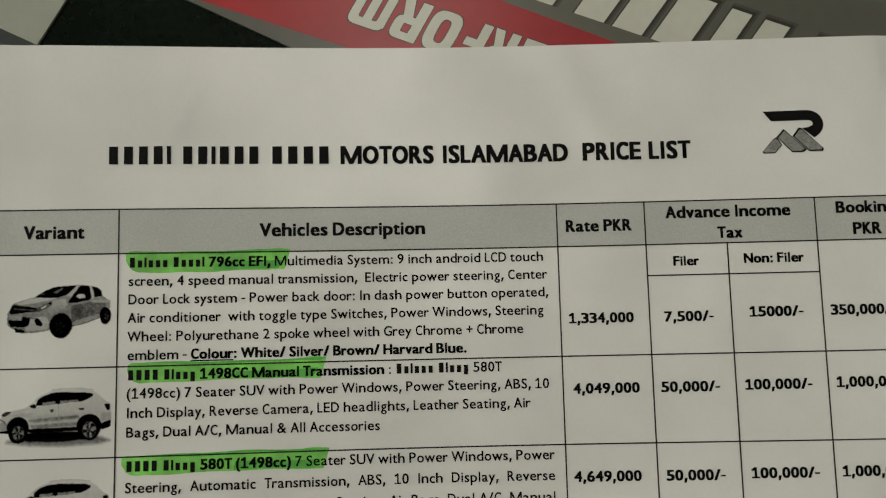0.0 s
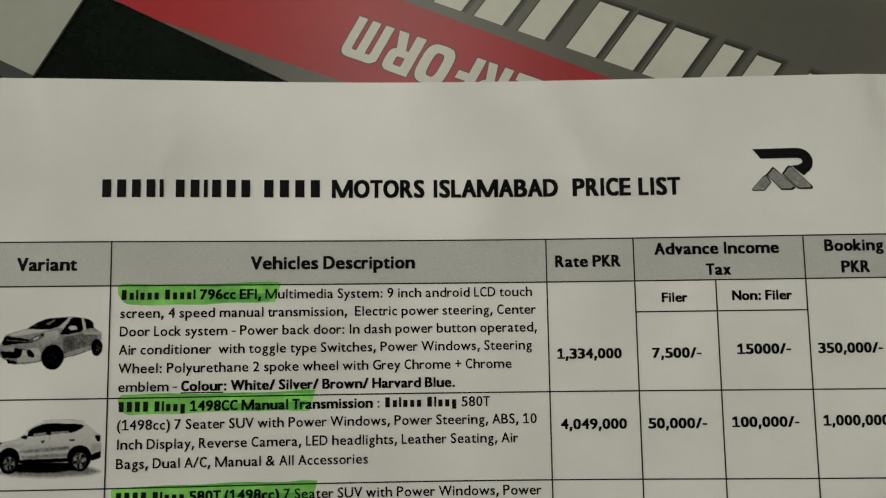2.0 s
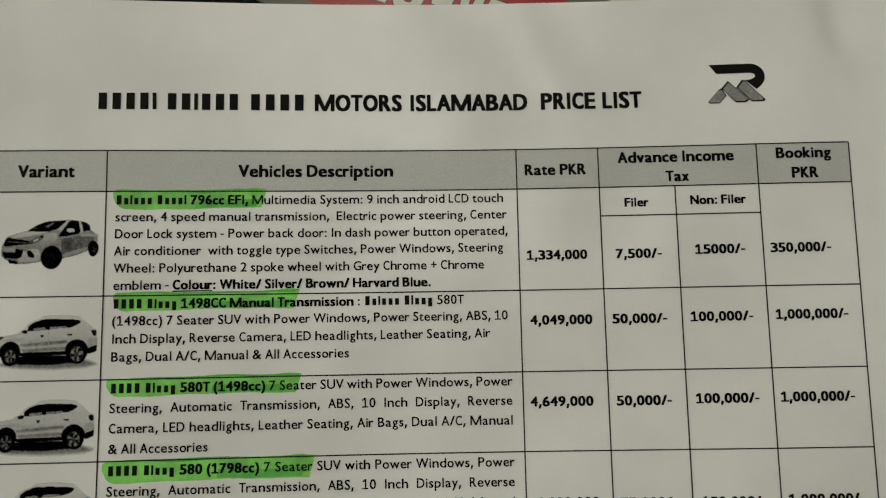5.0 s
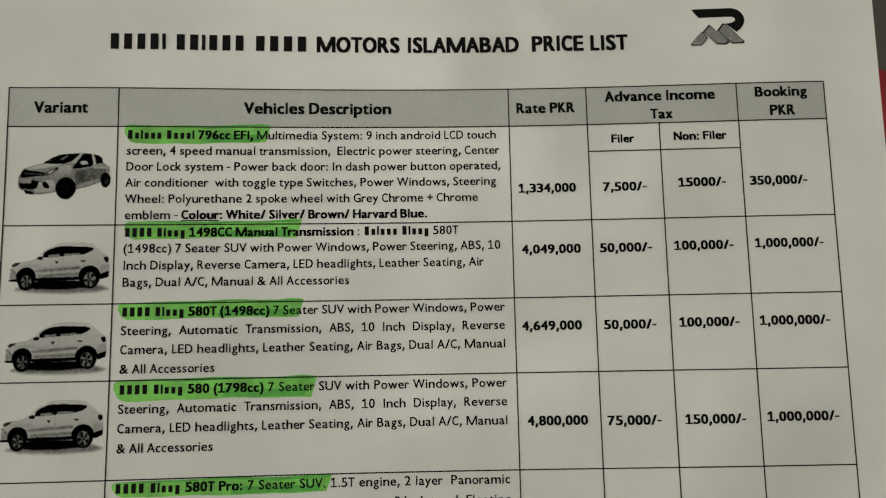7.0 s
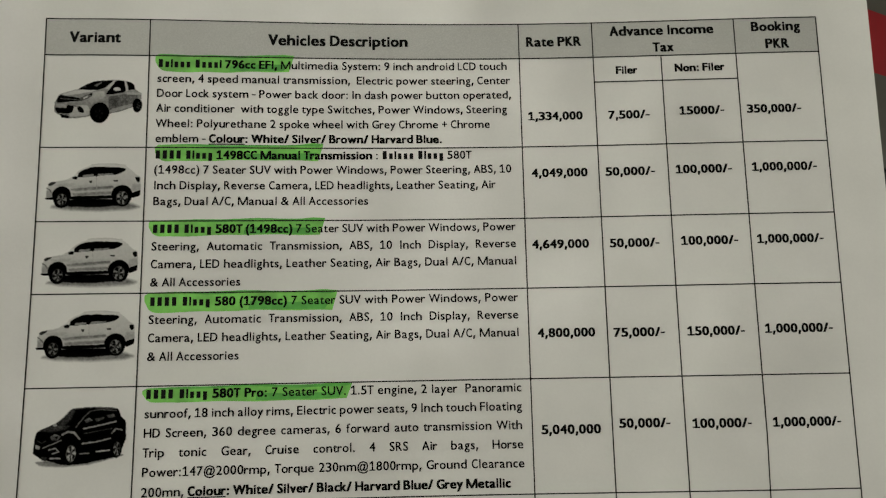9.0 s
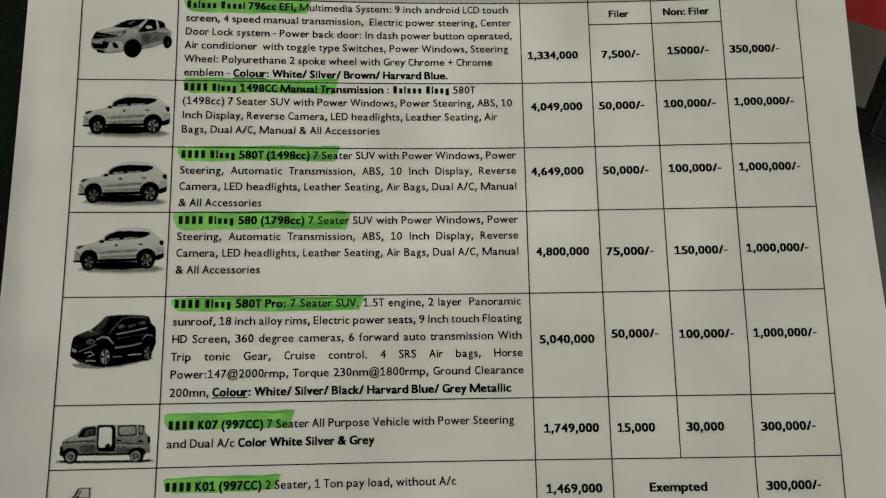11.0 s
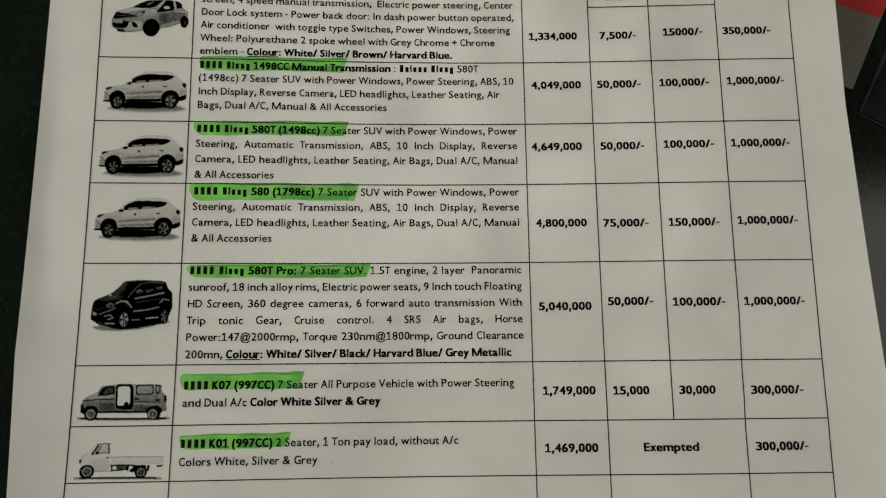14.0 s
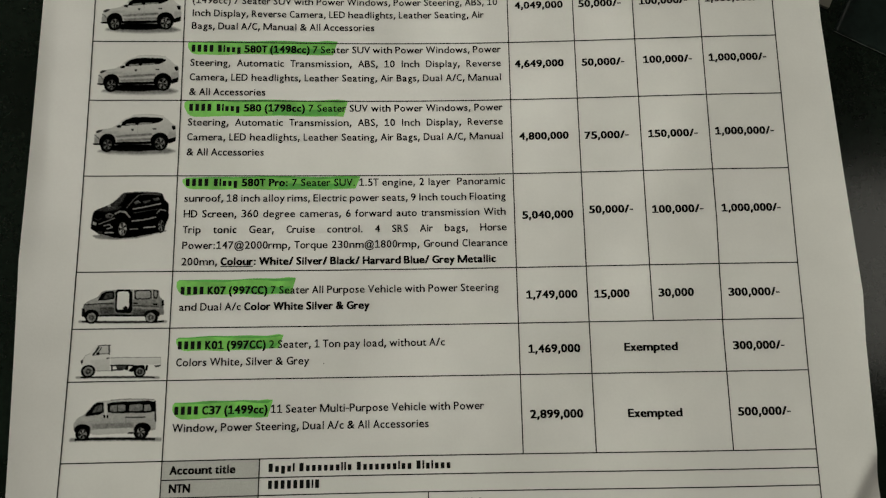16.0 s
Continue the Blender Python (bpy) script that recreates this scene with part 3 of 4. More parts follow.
class Photo:
    """A photocopied picture laid into the first cell of a row; every shape in it becomes a part."""

    def __init__(self, row):
        self.row = row
        wide, high = COLS[1] - COLS[0] - 0.3, ROWV[row] - ROWV[row + 1] - 0.3
        self.xs, self.ys = np.arange(0.25, wide, 0.13), np.arange(0.2, high, 0.13)
        x, y = np.meshgrid(self.xs, self.ys)
        self.x = x + 0.05 * ripple(x, y, 0.35, row) + 0.04 * ripple(x, y, 0.9, row + 20)
        self.y = y + 0.05 * ripple(x, y, 0.35, row + 40) + 0.04 * ripple(x, y, 0.9, row + 60)
        self.tone = np.ones_like(x)
        self.owner = np.zeros(x.shape, int)
        self.names = ["car_picture"]

    def lay(self, name, tone, cover):
        self.tone = self.tone * (1 - cover) + tone * cover
        if name != "ground_shadow":
            self.names.append(name)
            self.owner[cover > 0.5] = len(self.names) - 1

    def reach(self, pts, closed):
        """Distance to the line through the points, and whether each place lies inside it."""
        best, inside = np.full(self.x.shape, 99.0), np.zeros(self.x.shape, bool)
        for (ax, ay), (bx, by) in zip(pts, pts[1:] + pts[:1] if closed else pts[1:]):
            dx, dy = bx - ax, by - ay
            f = np.clip(((self.x - ax) * dx + (self.y - ay) * dy) / max(1e-9, dx * dx + dy * dy), 0, 1)
            best = np.minimum(best, np.hypot(self.x - ax - f * dx, self.y - ay - f * dy))
            if closed and abs(dy) > 1e-9:
                inside ^= ((ay > self.y) != (by > self.y)) & (self.x < ax + (self.y - ay) * dx / dy)
        return best, inside

    def area(self, name, top, foot, soft, pts):
        round_pts = [((1 - f) * a[0] + f * b[0], (1 - f) * a[1] + f * b[1]) for a, b in zip(pts, pts[1:] + pts[:1]) for f in (0.12, 0.88)]
        gap, inside = self.reach(round_pts, True)
        cover = np.clip(0.5 + np.where(inside, gap, -gap) / max(soft, 0.12), 0, 1)
        y0, y1 = min(p[1] for p in pts), max(p[1] for p in pts)
        self.lay(name, top + (foot - top) * np.clip((self.y - y0) / (y1 - y0), 0, 1), cover * cover * (3 - 2 * cover))

    def stroke(self, name, tone, width, pts):
        gap = self.reach(pts, False)[0]
        self.lay(name, tone, np.clip(0.5 + (width / 2 - gap) / max(0.14, width * 0.5), 0, 1))

    def disc(self, name, tone, cx, cy, rx, ry):
        r = np.hypot((self.x - cx) / rx, (self.y - cy) / ry)
        self.lay(name, tone, np.clip(0.5 + (1 - r) * min(rx, ry) / 0.16, 0, 1))

    def rim(self, name, bright, dark, cx, cy, rx, ry, steel=False):
        """A wheel rim with uneven spokes, its dark gaps smeared by the copier."""
        a, r = np.arctan2((self.y - cy) / ry, (self.x - cx) / rx), np.hypot((self.x - cx) / rx, (self.y - cy) / ry)
        spokes = 0.5 + 0.5 * np.cos(5 * a + 0.8 + 1.2 * ripple(self.x, self.y, 0.5, self.row))
        tone = dark + (bright - dark) * np.clip(spokes * 1.1 - 0.1 + 0.5 * ripple(self.x, self.y, 0.3, self.row + 9), 0, 1)
        tone = np.where((r > 0.25) & (r < 0.9), tone, (bright + dark) / 2)
        if steel:  # a pressed dish with a pale lip and hub
            tone = dark + (bright - dark) * (0.5 + 0.5 * np.cos(7.5 * r)) + 0.08 * ripple(self.x, self.y, 0.3, self.row + 9)
        self.lay(name, tone, np.clip(0.5 + (1 - r) * min(rx, ry) / 0.16, 0, 1))

    def finish(self, label):
        x, y = np.meshgrid(self.xs, self.ys)
        t = self.tone
        t = t + (0.07 * ripple(x, y, 0.22, self.row + 80) + 0.05 * ripple(x, y, 0.6, self.row + 90)) * np.clip((0.97 - t) * 2.2, 0, 1) * np.clip(t * 4, 0.25, 1)
        t = t - 0.05 * np.maximum(np.sin(2 * np.pi * np.clip(t, 0, 1)), 0)  # copying hardens the contrast
        light = np.clip(t, 0.02, 1.0) ** 2.2
        places = on_sheet(COLS[0] + x, ROWV[self.row] - y, 0.07).reshape(-1, 3)
        nx = len(self.xs)
        drawn = np.minimum(np.minimum(t[:-1, :-1], t[1:, :-1]), np.minimum(t[:-1, 1:], t[1:, 1:])) < 0.975
        owner = self.owner[:-1, :-1].copy()
        for i in range(1, len(self.names)):
            if 0 < np.count_nonzero(drawn & (owner == i)) < 5:
                owner[owner == i] = 0
        root = None
        for i, name in enumerate(self.names):
            rows, cols = np.nonzero(drawn & (owner == i))
            if len(rows) == 0:
                continue
            a = rows * nx + cols
            quads = np.stack([a, a + nx, a + nx + 1, a + 1], 1)
            used, flat_ids = np.unique(quads, return_inverse=True)
            ob = raw(name, places[used], flat_ids.reshape(-1, 4).tolist(), TONER, root or sheet, "" if root else label)
            field = ob.data.attributes.new("toner", "FLOAT", "POINT")
            field.data.foreach_set("value", light.ravel()[used])
            root = root or ob


def hatchback(row):
    p = Photo(row)
    p.area("body", 0.64, 0.5, 0.11, [(2.7, 11.4), (3.2, 10.4), (3.7, 9.5), (5.0, 9.0), (7.7, 8.3), (9.0, 7.5), (11.0, 6.5), (13.3, 6.1), (15.9, 6.0), (18.2, 6.1), (19.7, 6.5), (20.5, 7.1), (20.8, 8.2), (21.6, 8.8), (22.2, 9.2), (22.3, 10.6), (21.3, 11.2), (20.6, 11.3), (20.4, 12.5), (17.7, 13.5), (15.1, 14.1), (14.6, 12.9), (10.8, 14.7), (8.7, 15.1), (6.1, 15.2), (4.0, 14.5), (2.8, 13.7), (2.7, 12.7)])
    p.area("hood", 0.84, 0.78, 0.23, [(4.11, 9.47), (7.66, 8.42), (12.21, 8.46), (10.71, 8.95), (8.46, 9.32), (5.45, 9.80)])
    p.area("wing", 0.76, 0.62, 0.30, [(11.09, 8.95), (13.73, 8.70), (14.15, 9.95), (12.31, 11.09), (11.02, 11.86), (10.23, 11.08)])
    p.area("bumper_face", 0.76, 0.70, 0.23, [(6.69, 12.21), (10.08, 12.04), (10.68, 13.01), (10.56, 14.56), (6.42, 14.90), (6.02, 14.20), (6.74, 13.56)])
    p.area("door", 0.44, 0.42, 0.19, [(14.71, 9.95), (17.53, 9.58), (20.53, 9.13), (21.47, 9.14), (21.33, 10.57), (20.60, 11.35), (20.33, 12.31), (17.65, 13.15), (14.96, 13.63)])
    p.area("door_shade", 0.36, 0.40, 0.53, [(15.00, 10.53), (17.17, 10.16), (17.23, 11.91), (15.18, 12.47)])
    p.area("sill", 0.62, 0.60, 0.19, [(15.09, 13.13), (20.23, 11.62), (20.33, 12.39), (17.66, 13.38), (15.05, 14.02)])
    p.area("windscreen", 0.05, 0.07, 0.11, [(7.85, 8.19), (9.88, 7.00), (11.56, 6.35), (15.90, 6.07), (14.07, 7.81), (12.21, 8.46), (10.32, 8.44)])
    p.area("window_glint", 0.55, 0.4, 0.15, [(11.22, 7.40), (13.27, 6.44), (13.09, 6.83), (11.99, 7.68)])
    p.area("window_glint", 0.35, 0.3, 0.15, [(8.40, 7.96), (9.52, 7.39), (9.72, 7.78)])
    p.area("pillar", 0.80, 0.74, 0.11, [(13.89, 8.08), (15.98, 6.15), (16.35, 6.15), (14.84, 8.32)])
    p.area("window", 0.05, 0.05, 0.11, [(14.48, 8.78), (16.47, 6.15), (18.24, 6.16), (18.71, 8.89), (15.45, 9.49), (14.13, 9.48)])
    p.area("mirror", 0.85, 0.8, 0.11, [(15.78, 8.25), (16.15, 7.82), (17.28, 7.94), (17.49, 8.49), (16.37, 8.72)])
    p.area("pillar", 0.82, 0.78, 0.08, [(18.24, 6.16), (18.62, 6.16), (19.23, 8.62), (18.75, 8.89)])
    p.area("window", 0.07, 0.06, 0.11, [(18.81, 6.28), (19.88, 6.67), (20.55, 7.45), (20.65, 8.24), (19.30, 8.50)])
    p.area("shoulder", 0.72, 0.68, 0.15, [(18.64, 9.00), (22.22, 9.02), (22.24, 9.53), (19.04, 9.59)])
    p.area("grille", 0.10, 0.08, 0.11, [(3.04, 10.71), (3.74, 9.67), (5.07, 9.87), (6.60, 10.08), (9.65, 10.69), (8.53, 11.06), (5.51, 11.27), (3.19, 11.56)])
    p.area("headlight", 0.40, 0.4, 0.11, [(8.13, 10.48), (9.98, 9.53), (11.17, 9.15), (11.05, 9.92), (9.65, 10.76), (8.53, 10.99)])
    p.area("headlight_glint", 0.85, 0.8, 0.11, [(8.99, 10.33), (10.18, 9.76), (10.05, 10.26), (9.27, 10.61)])
    p.area("headlight", 0.12, 0.15, 0.11, [(10.20, 9.45), (11.17, 9.15), (10.90, 9.84)])
    p.stroke("grille_bar", 0.45, 0.15, [(3.96, 10.48), (6.24, 10.66), (8.52, 10.87)])
    p.area("plate", 0.66, 0.6, 0.08, [(2.98, 11.79), (5.16, 11.92), (5.27, 12.65), (3.12, 12.56)])
    p.area("grille", 0.05, 0.05, 0.11, [(2.76, 12.63), (5.38, 12.77), (5.54, 12.00), (7.07, 12.29), (6.75, 13.75), (5.63, 14.04), (3.37, 13.91)])
    p.stroke("grille_bar", 0.25, 0.15, [(6.69, 12.21), (8.59, 12.45)])
    p.area("fog_lamp", 0.06, 0.06, 0.11, [(7.84, 12.68), (8.58, 12.30), (9.45, 13.39), (9.21, 13.96), (8.26, 13.76)])
    p.area("bumper", 0.06, 0.06, 0.11, [(3.94, 14.18), (6.04, 14.70), (5.87, 15.20), (4.35, 15.07)])
    p.stroke("sill", 0.32, 0.15, [(15.05, 14.05), (17.66, 13.38), (20.33, 12.39)])
    p.disc("tyre", 0.03, 12.90, 13.88, 2.15, 2.44)
    p.rim("rim", 0.16, 0.03, 12.76, 14.11, 1.02, 1.43)
    p.disc("tyre", 0.04, 21.38, 12.09, 1.06, 1.63)
    p.rim("rim", 0.3, 0.05, 21.57, 12.13, 0.45, 0.93)
    p.finish("grey photocopied picture of a small silver hatchback car")


def sport_utility(row):
    p = Photo(row)
    p.area("ground_shadow", 0.42, 0.6, 0.97, [(2.75, 13.85), (7.16, 12.67), (17.26, 12.63), (20.76, 13.13), (22.93, 13.92), (20.82, 14.56), (13.48, 14.90), (6.09, 14.53)])
    p.area("ground_shadow", 0.02, 0.1, 0.45, [(5.25, 13.25), (7.55, 12.03), (17.26, 12.06), (20.59, 13.36), (13.45, 14.00), (7.61, 13.84)])
    p.area("body", 0.89, 0.74, 0.22, [(1.86, 11.7), (1.96, 9.9), (2.27, 8.6), (3.84, 7.9), (6.15, 7.6), (7.72, 6.7), (8.77, 5.6), (9.92, 4.9), (11.80, 4.1), (14.21, 3.9), (17.35, 3.9), (19.24, 4.3), (20.49, 5.2), (21.54, 6.3), (22.69, 6.9), (22.90, 10.2), (20.70, 10.7), (17.25, 11.5), (7.51, 11.8), (3.43, 11.2), (3.22, 11.9)])
    p.stroke("roof_edge", 0.80, 0.15, [(11.69, 4.10), (13.40, 3.90), (15.74, 3.85), (19.27, 4.19)])
    p.stroke("hood_edge", 0.74, 0.15, [(2.68, 8.45), (5.38, 8.03), (8.28, 7.39)])
    p.area("hood", 0.74, 0.7, 0.37, [(3.47, 8.76), (5.79, 8.41), (8.34, 8.45), (7.78, 9.12), (6.22, 9.17), (4.65, 8.96)])
    p.area("front", 0.68, 0.6, 0.30, [(2.00, 10.24), (2.82, 9.73), (3.48, 10.45), (2.91, 11.57), (2.08, 11.55)])
    p.area("side_crease", 0.45, 0.56, 0.45, [(7.23, 9.71), (11.30, 9.31), (16.72, 8.94), (16.75, 9.61), (12.11, 10.00), (7.45, 10.20)])
    p.area("side_panel", 0.82, 0.72, 0.30, [(7.77, 8.82), (12.04, 8.50), (16.71, 8.48), (20.59, 8.23), (20.61, 8.69), (16.73, 9.01), (11.30, 9.24), (7.41, 9.49)])
    p.area("door_lower", 0.56, 0.52, 0.33, [(7.67, 10.69), (16.79, 10.29), (16.89, 10.97), (7.89, 11.37)])
    p.area("tail", 0.72, 0.66, 0.33, [(20.80, 8.61), (22.74, 8.56), (22.80, 10.00), (20.86, 10.35)])
    p.area("sill", 0.06, 0.05, 0.11, [(7.11, 11.44), (17.20, 11.20), (17.24, 11.95), (7.35, 12.19)])
    p.area("window", 0.04, 0.04, 0.11, [(8.66, 7.02), (8.88, 6.00), (9.95, 5.26), (11.49, 4.71), (13.82, 4.58), (17.73, 4.71), (19.37, 4.99), (19.24, 5.49), (18.55, 5.93), (17.40, 6.37), (13.13, 6.70), (9.63, 7.03)])
    p.area("window_glint", 0.5, 0.6, 0.11, [(9.80, 6.43), (12.25, 6.27), (12.20, 6.76), (9.82, 6.96)])
    p.area("window_glint", 0.5, 0.6, 0.11, [(13.18, 6.21), (16.61, 6.06), (16.31, 6.43), (13.20, 6.66)])
    p.stroke("pillar", 0.1, 0.22, [(12.60, 5.10), (12.82, 6.77)])
    p.area("mirror", 0.92, 0.9, 0.11, [(7.74, 6.55), (8.58, 6.04), (8.61, 6.79)])
    p.area("mirror", 0.1, 0.1, 0.11, [(7.37, 7.08), (8.21, 6.71), (8.78, 7.02), (8.57, 7.55), (7.71, 7.50)])
    p.area("handle", 0.28, 0.3, 0.11, [(11.23, 7.81), (12.01, 7.82), (11.88, 8.38), (11.41, 8.37)])
    p.area("handle", 0.3, 0.3, 0.11, [(16.60, 7.72), (17.76, 7.63), (17.66, 8.08), (16.89, 8.07)])
    p.area("headlight", 0.22, 0.3, 0.15, [(2.15, 8.63), (2.85, 8.11), (3.97, 8.01), (3.65, 8.46), (2.70, 9.01)])
    p.area("tail_light", 0.1, 0.08, 0.11, [(21.52, 7.03), (22.49, 6.93), (22.64, 7.88), (22.22, 8.25), (21.65, 7.68)])
    p.area("bumper", 0.06, 0.05, 0.11, [(20.61, 10.80), (21.64, 10.36), (22.83, 9.96), (22.72, 11.28), (21.12, 11.86)])
    p.area("bumper", 0.1, 0.1, 0.11, [(1.62, 11.77), (3.46, 11.61), (3.49, 12.21), (1.88, 12.15)])
    p.disc("wheel_arch", 0.05, 5.31, 11.23, 2.10, 2.11)
    p.disc("wheel_arch", 0.05, 18.68, 11.07, 2.33, 2.22)
    p.disc("tyre", 0.03, 5.39, 12.16, 1.79, 1.96)
    p.rim("rim", 0.5, 0.1, 5.39, 12.16, 1.17, 1.43)
    p.disc("tyre", 0.03, 18.86, 11.68, 1.95, 2.11)
    p.rim("rim", 0.56, 0.1, 18.79, 11.83, 1.32, 1.62)
    p.stroke("grille", 0.4, 0.2, [(2.0, 9.5), (2.6, 9.9), (3.1, 10.6)])
    p.stroke("door_seam", 0.66, 0.12, [(12.9, 7.3), (13.0, 9.0), (12.9, 10.6)])
    p.finish("grey photocopied picture of a white sport utility car")


def black_utility(row):
    p = Photo(row)
    p.area("ground_shadow", 0.4, 0.6, 0.45, [(3.15, 15.61), (5.88, 15.36), (13.50, 16.04), (20.97, 14.26), (21.70, 14.54), (14.85, 16.32), (9.10, 16.74), (4.18, 16.43)])
    p.area("body", 0.05, 0.05, 0.18, [(2.6, 13.7), (2.7, 11.6), (3.0, 9.3), (4.5, 8.6), (6.9, 7.6), (8.4, 6.6), (10.1, 4.7), (11.4, 4.3), (15.9, 4.2), (19.1, 4.4), (20.2, 4.8), (20.8, 6.4), (21.8, 7.3), (22.0, 11.0), (21.3, 13.1), (21.0, 14.3), (19.7, 14.9), (13.5, 16.1), (11.3, 16.3), (9.1, 16.3), (4.5, 15.0), (2.7, 13.9)])
    p.area("windscreen", 0.34, 0.25, 0.63, [(6.69, 7.88), (8.39, 6.50), (10.08, 4.75), (11.06, 4.66), (10.13, 6.97), (8.72, 8.07)])
    p.area("hood", 0.34, 0.2, 0.45, [(3.42, 9.15), (6.69, 7.88), (10.21, 8.07), (9.23, 8.90), (6.35, 9.44)])
    p.area("hood_glint", 0.7, 0.6, 0.18, [(6.24, 7.78), (6.89, 7.51), (7.42, 7.97), (6.72, 8.24)])
    p.stroke("roof_pillar", 0.36, 0.31, [(11.31, 8.45), (12.79, 6.42), (14.15, 5.04), (16.38, 4.76), (19.65, 5.04)])
    p.stroke("roof_edge", 0.5, 0.18, [(10.51, 4.47), (14.10, 4.25), (19.76, 4.63)])
    p.area("window", 0.04, 0.04, 0.13, [(12.95, 7.53), (14.18, 5.50), (19.12, 5.23), (20.08, 6.34), (17.43, 7.26), (13.89, 8.09)])
    p.area("window_glint", 0.46, 0.36, 0.27, [(12.92, 6.98), (14.01, 6.42), (14.95, 7.07), (13.50, 7.62)])
    p.area("window_glint", 0.34, 0.3, 0.27, [(15.15, 6.70), (17.29, 6.34), (17.06, 6.99), (15.64, 7.35)])
    p.area("window_glint", 0.4, 0.3, 0.22, [(17.58, 5.97), (19.14, 5.69), (19.54, 6.44), (18.07, 6.71)])
    p.stroke("belt_line", 0.6, 0.36, [(12.95, 8.82), (16.58, 8.09), (19.78, 7.36)])
    p.stroke("side_crease", 0.26, 0.27, [(13.10, 9.83), (16.65, 9.20), (18.87, 8.84)])
    p.stroke("sill", 0.58, 0.36, [(12.88, 11.94), (15.89, 11.58), (18.72, 10.91)])
    p.stroke("wing", 0.58, 0.49, [(8.54, 9.90), (9.71, 9.36), (11.07, 9.59), (12.18, 10.84)])
    p.stroke("wing", 0.5, 0.40, [(18.93, 9.94), (19.77, 8.93), (21.05, 9.21)])
    p.area("headlight", 0.45, 0.35, 0.18, [(5.96, 10.26), (7.04, 9.71), (8.29, 10.27), (7.59, 11.18), (6.25, 11.18)])
    p.area("headlight", 0.1, 0.1, 0.13, [(6.87, 10.36), (7.66, 10.18), (7.44, 10.91)])
    p.stroke("grille", 0.5, 0.27, [(4.56, 12.63), (6.53, 11.91), (8.35, 11.09)])
    p.stroke("grille", 0.6, 0.27, [(5.94, 13.09), (7.26, 12.78), (8.07, 13.47), (6.67, 13.91)])
    p.stroke("bumper", 0.66, 0.31, [(6.29, 14.86), (8.35, 14.92)])
    p.area("plate", 0.62, 0.55, 0.18, [(2.96, 11.89), (4.09, 12.26), (3.92, 12.99), (2.94, 12.80)])
    p.stroke("bumper", 0.3, 0.22, [(3.34, 11.16), (4.27, 11.62), (5.13, 11.17)])
    p.area("bumper", 0.3, 0.2, 0.27, [(4.25, 14.44), (5.60, 14.59), (5.45, 15.49), (4.53, 15.17)])
    p.disc("tyre", 0.03, 10.52, 14.16, 1.48, 2.20)
    p.rim("rim", 0.72, 0.14, 10.60, 13.93, 1.03, 1.83)
    p.disc("tyre", 0.03, 20.10, 13.16, 1.12, 1.93)
    p.rim("rim", 0.5, 0.1, 20.15, 13.16, 0.76, 1.56)
    p.stroke("side_step", 0.5, 0.31, [(12.48, 14.08), (14.34, 13.95)])
    p.stroke("side_step", 0.72, 0.31, [(15.93, 13.64), (18.60, 13.43)])
    p.finish("grey photocopied picture of a black sport utility car")


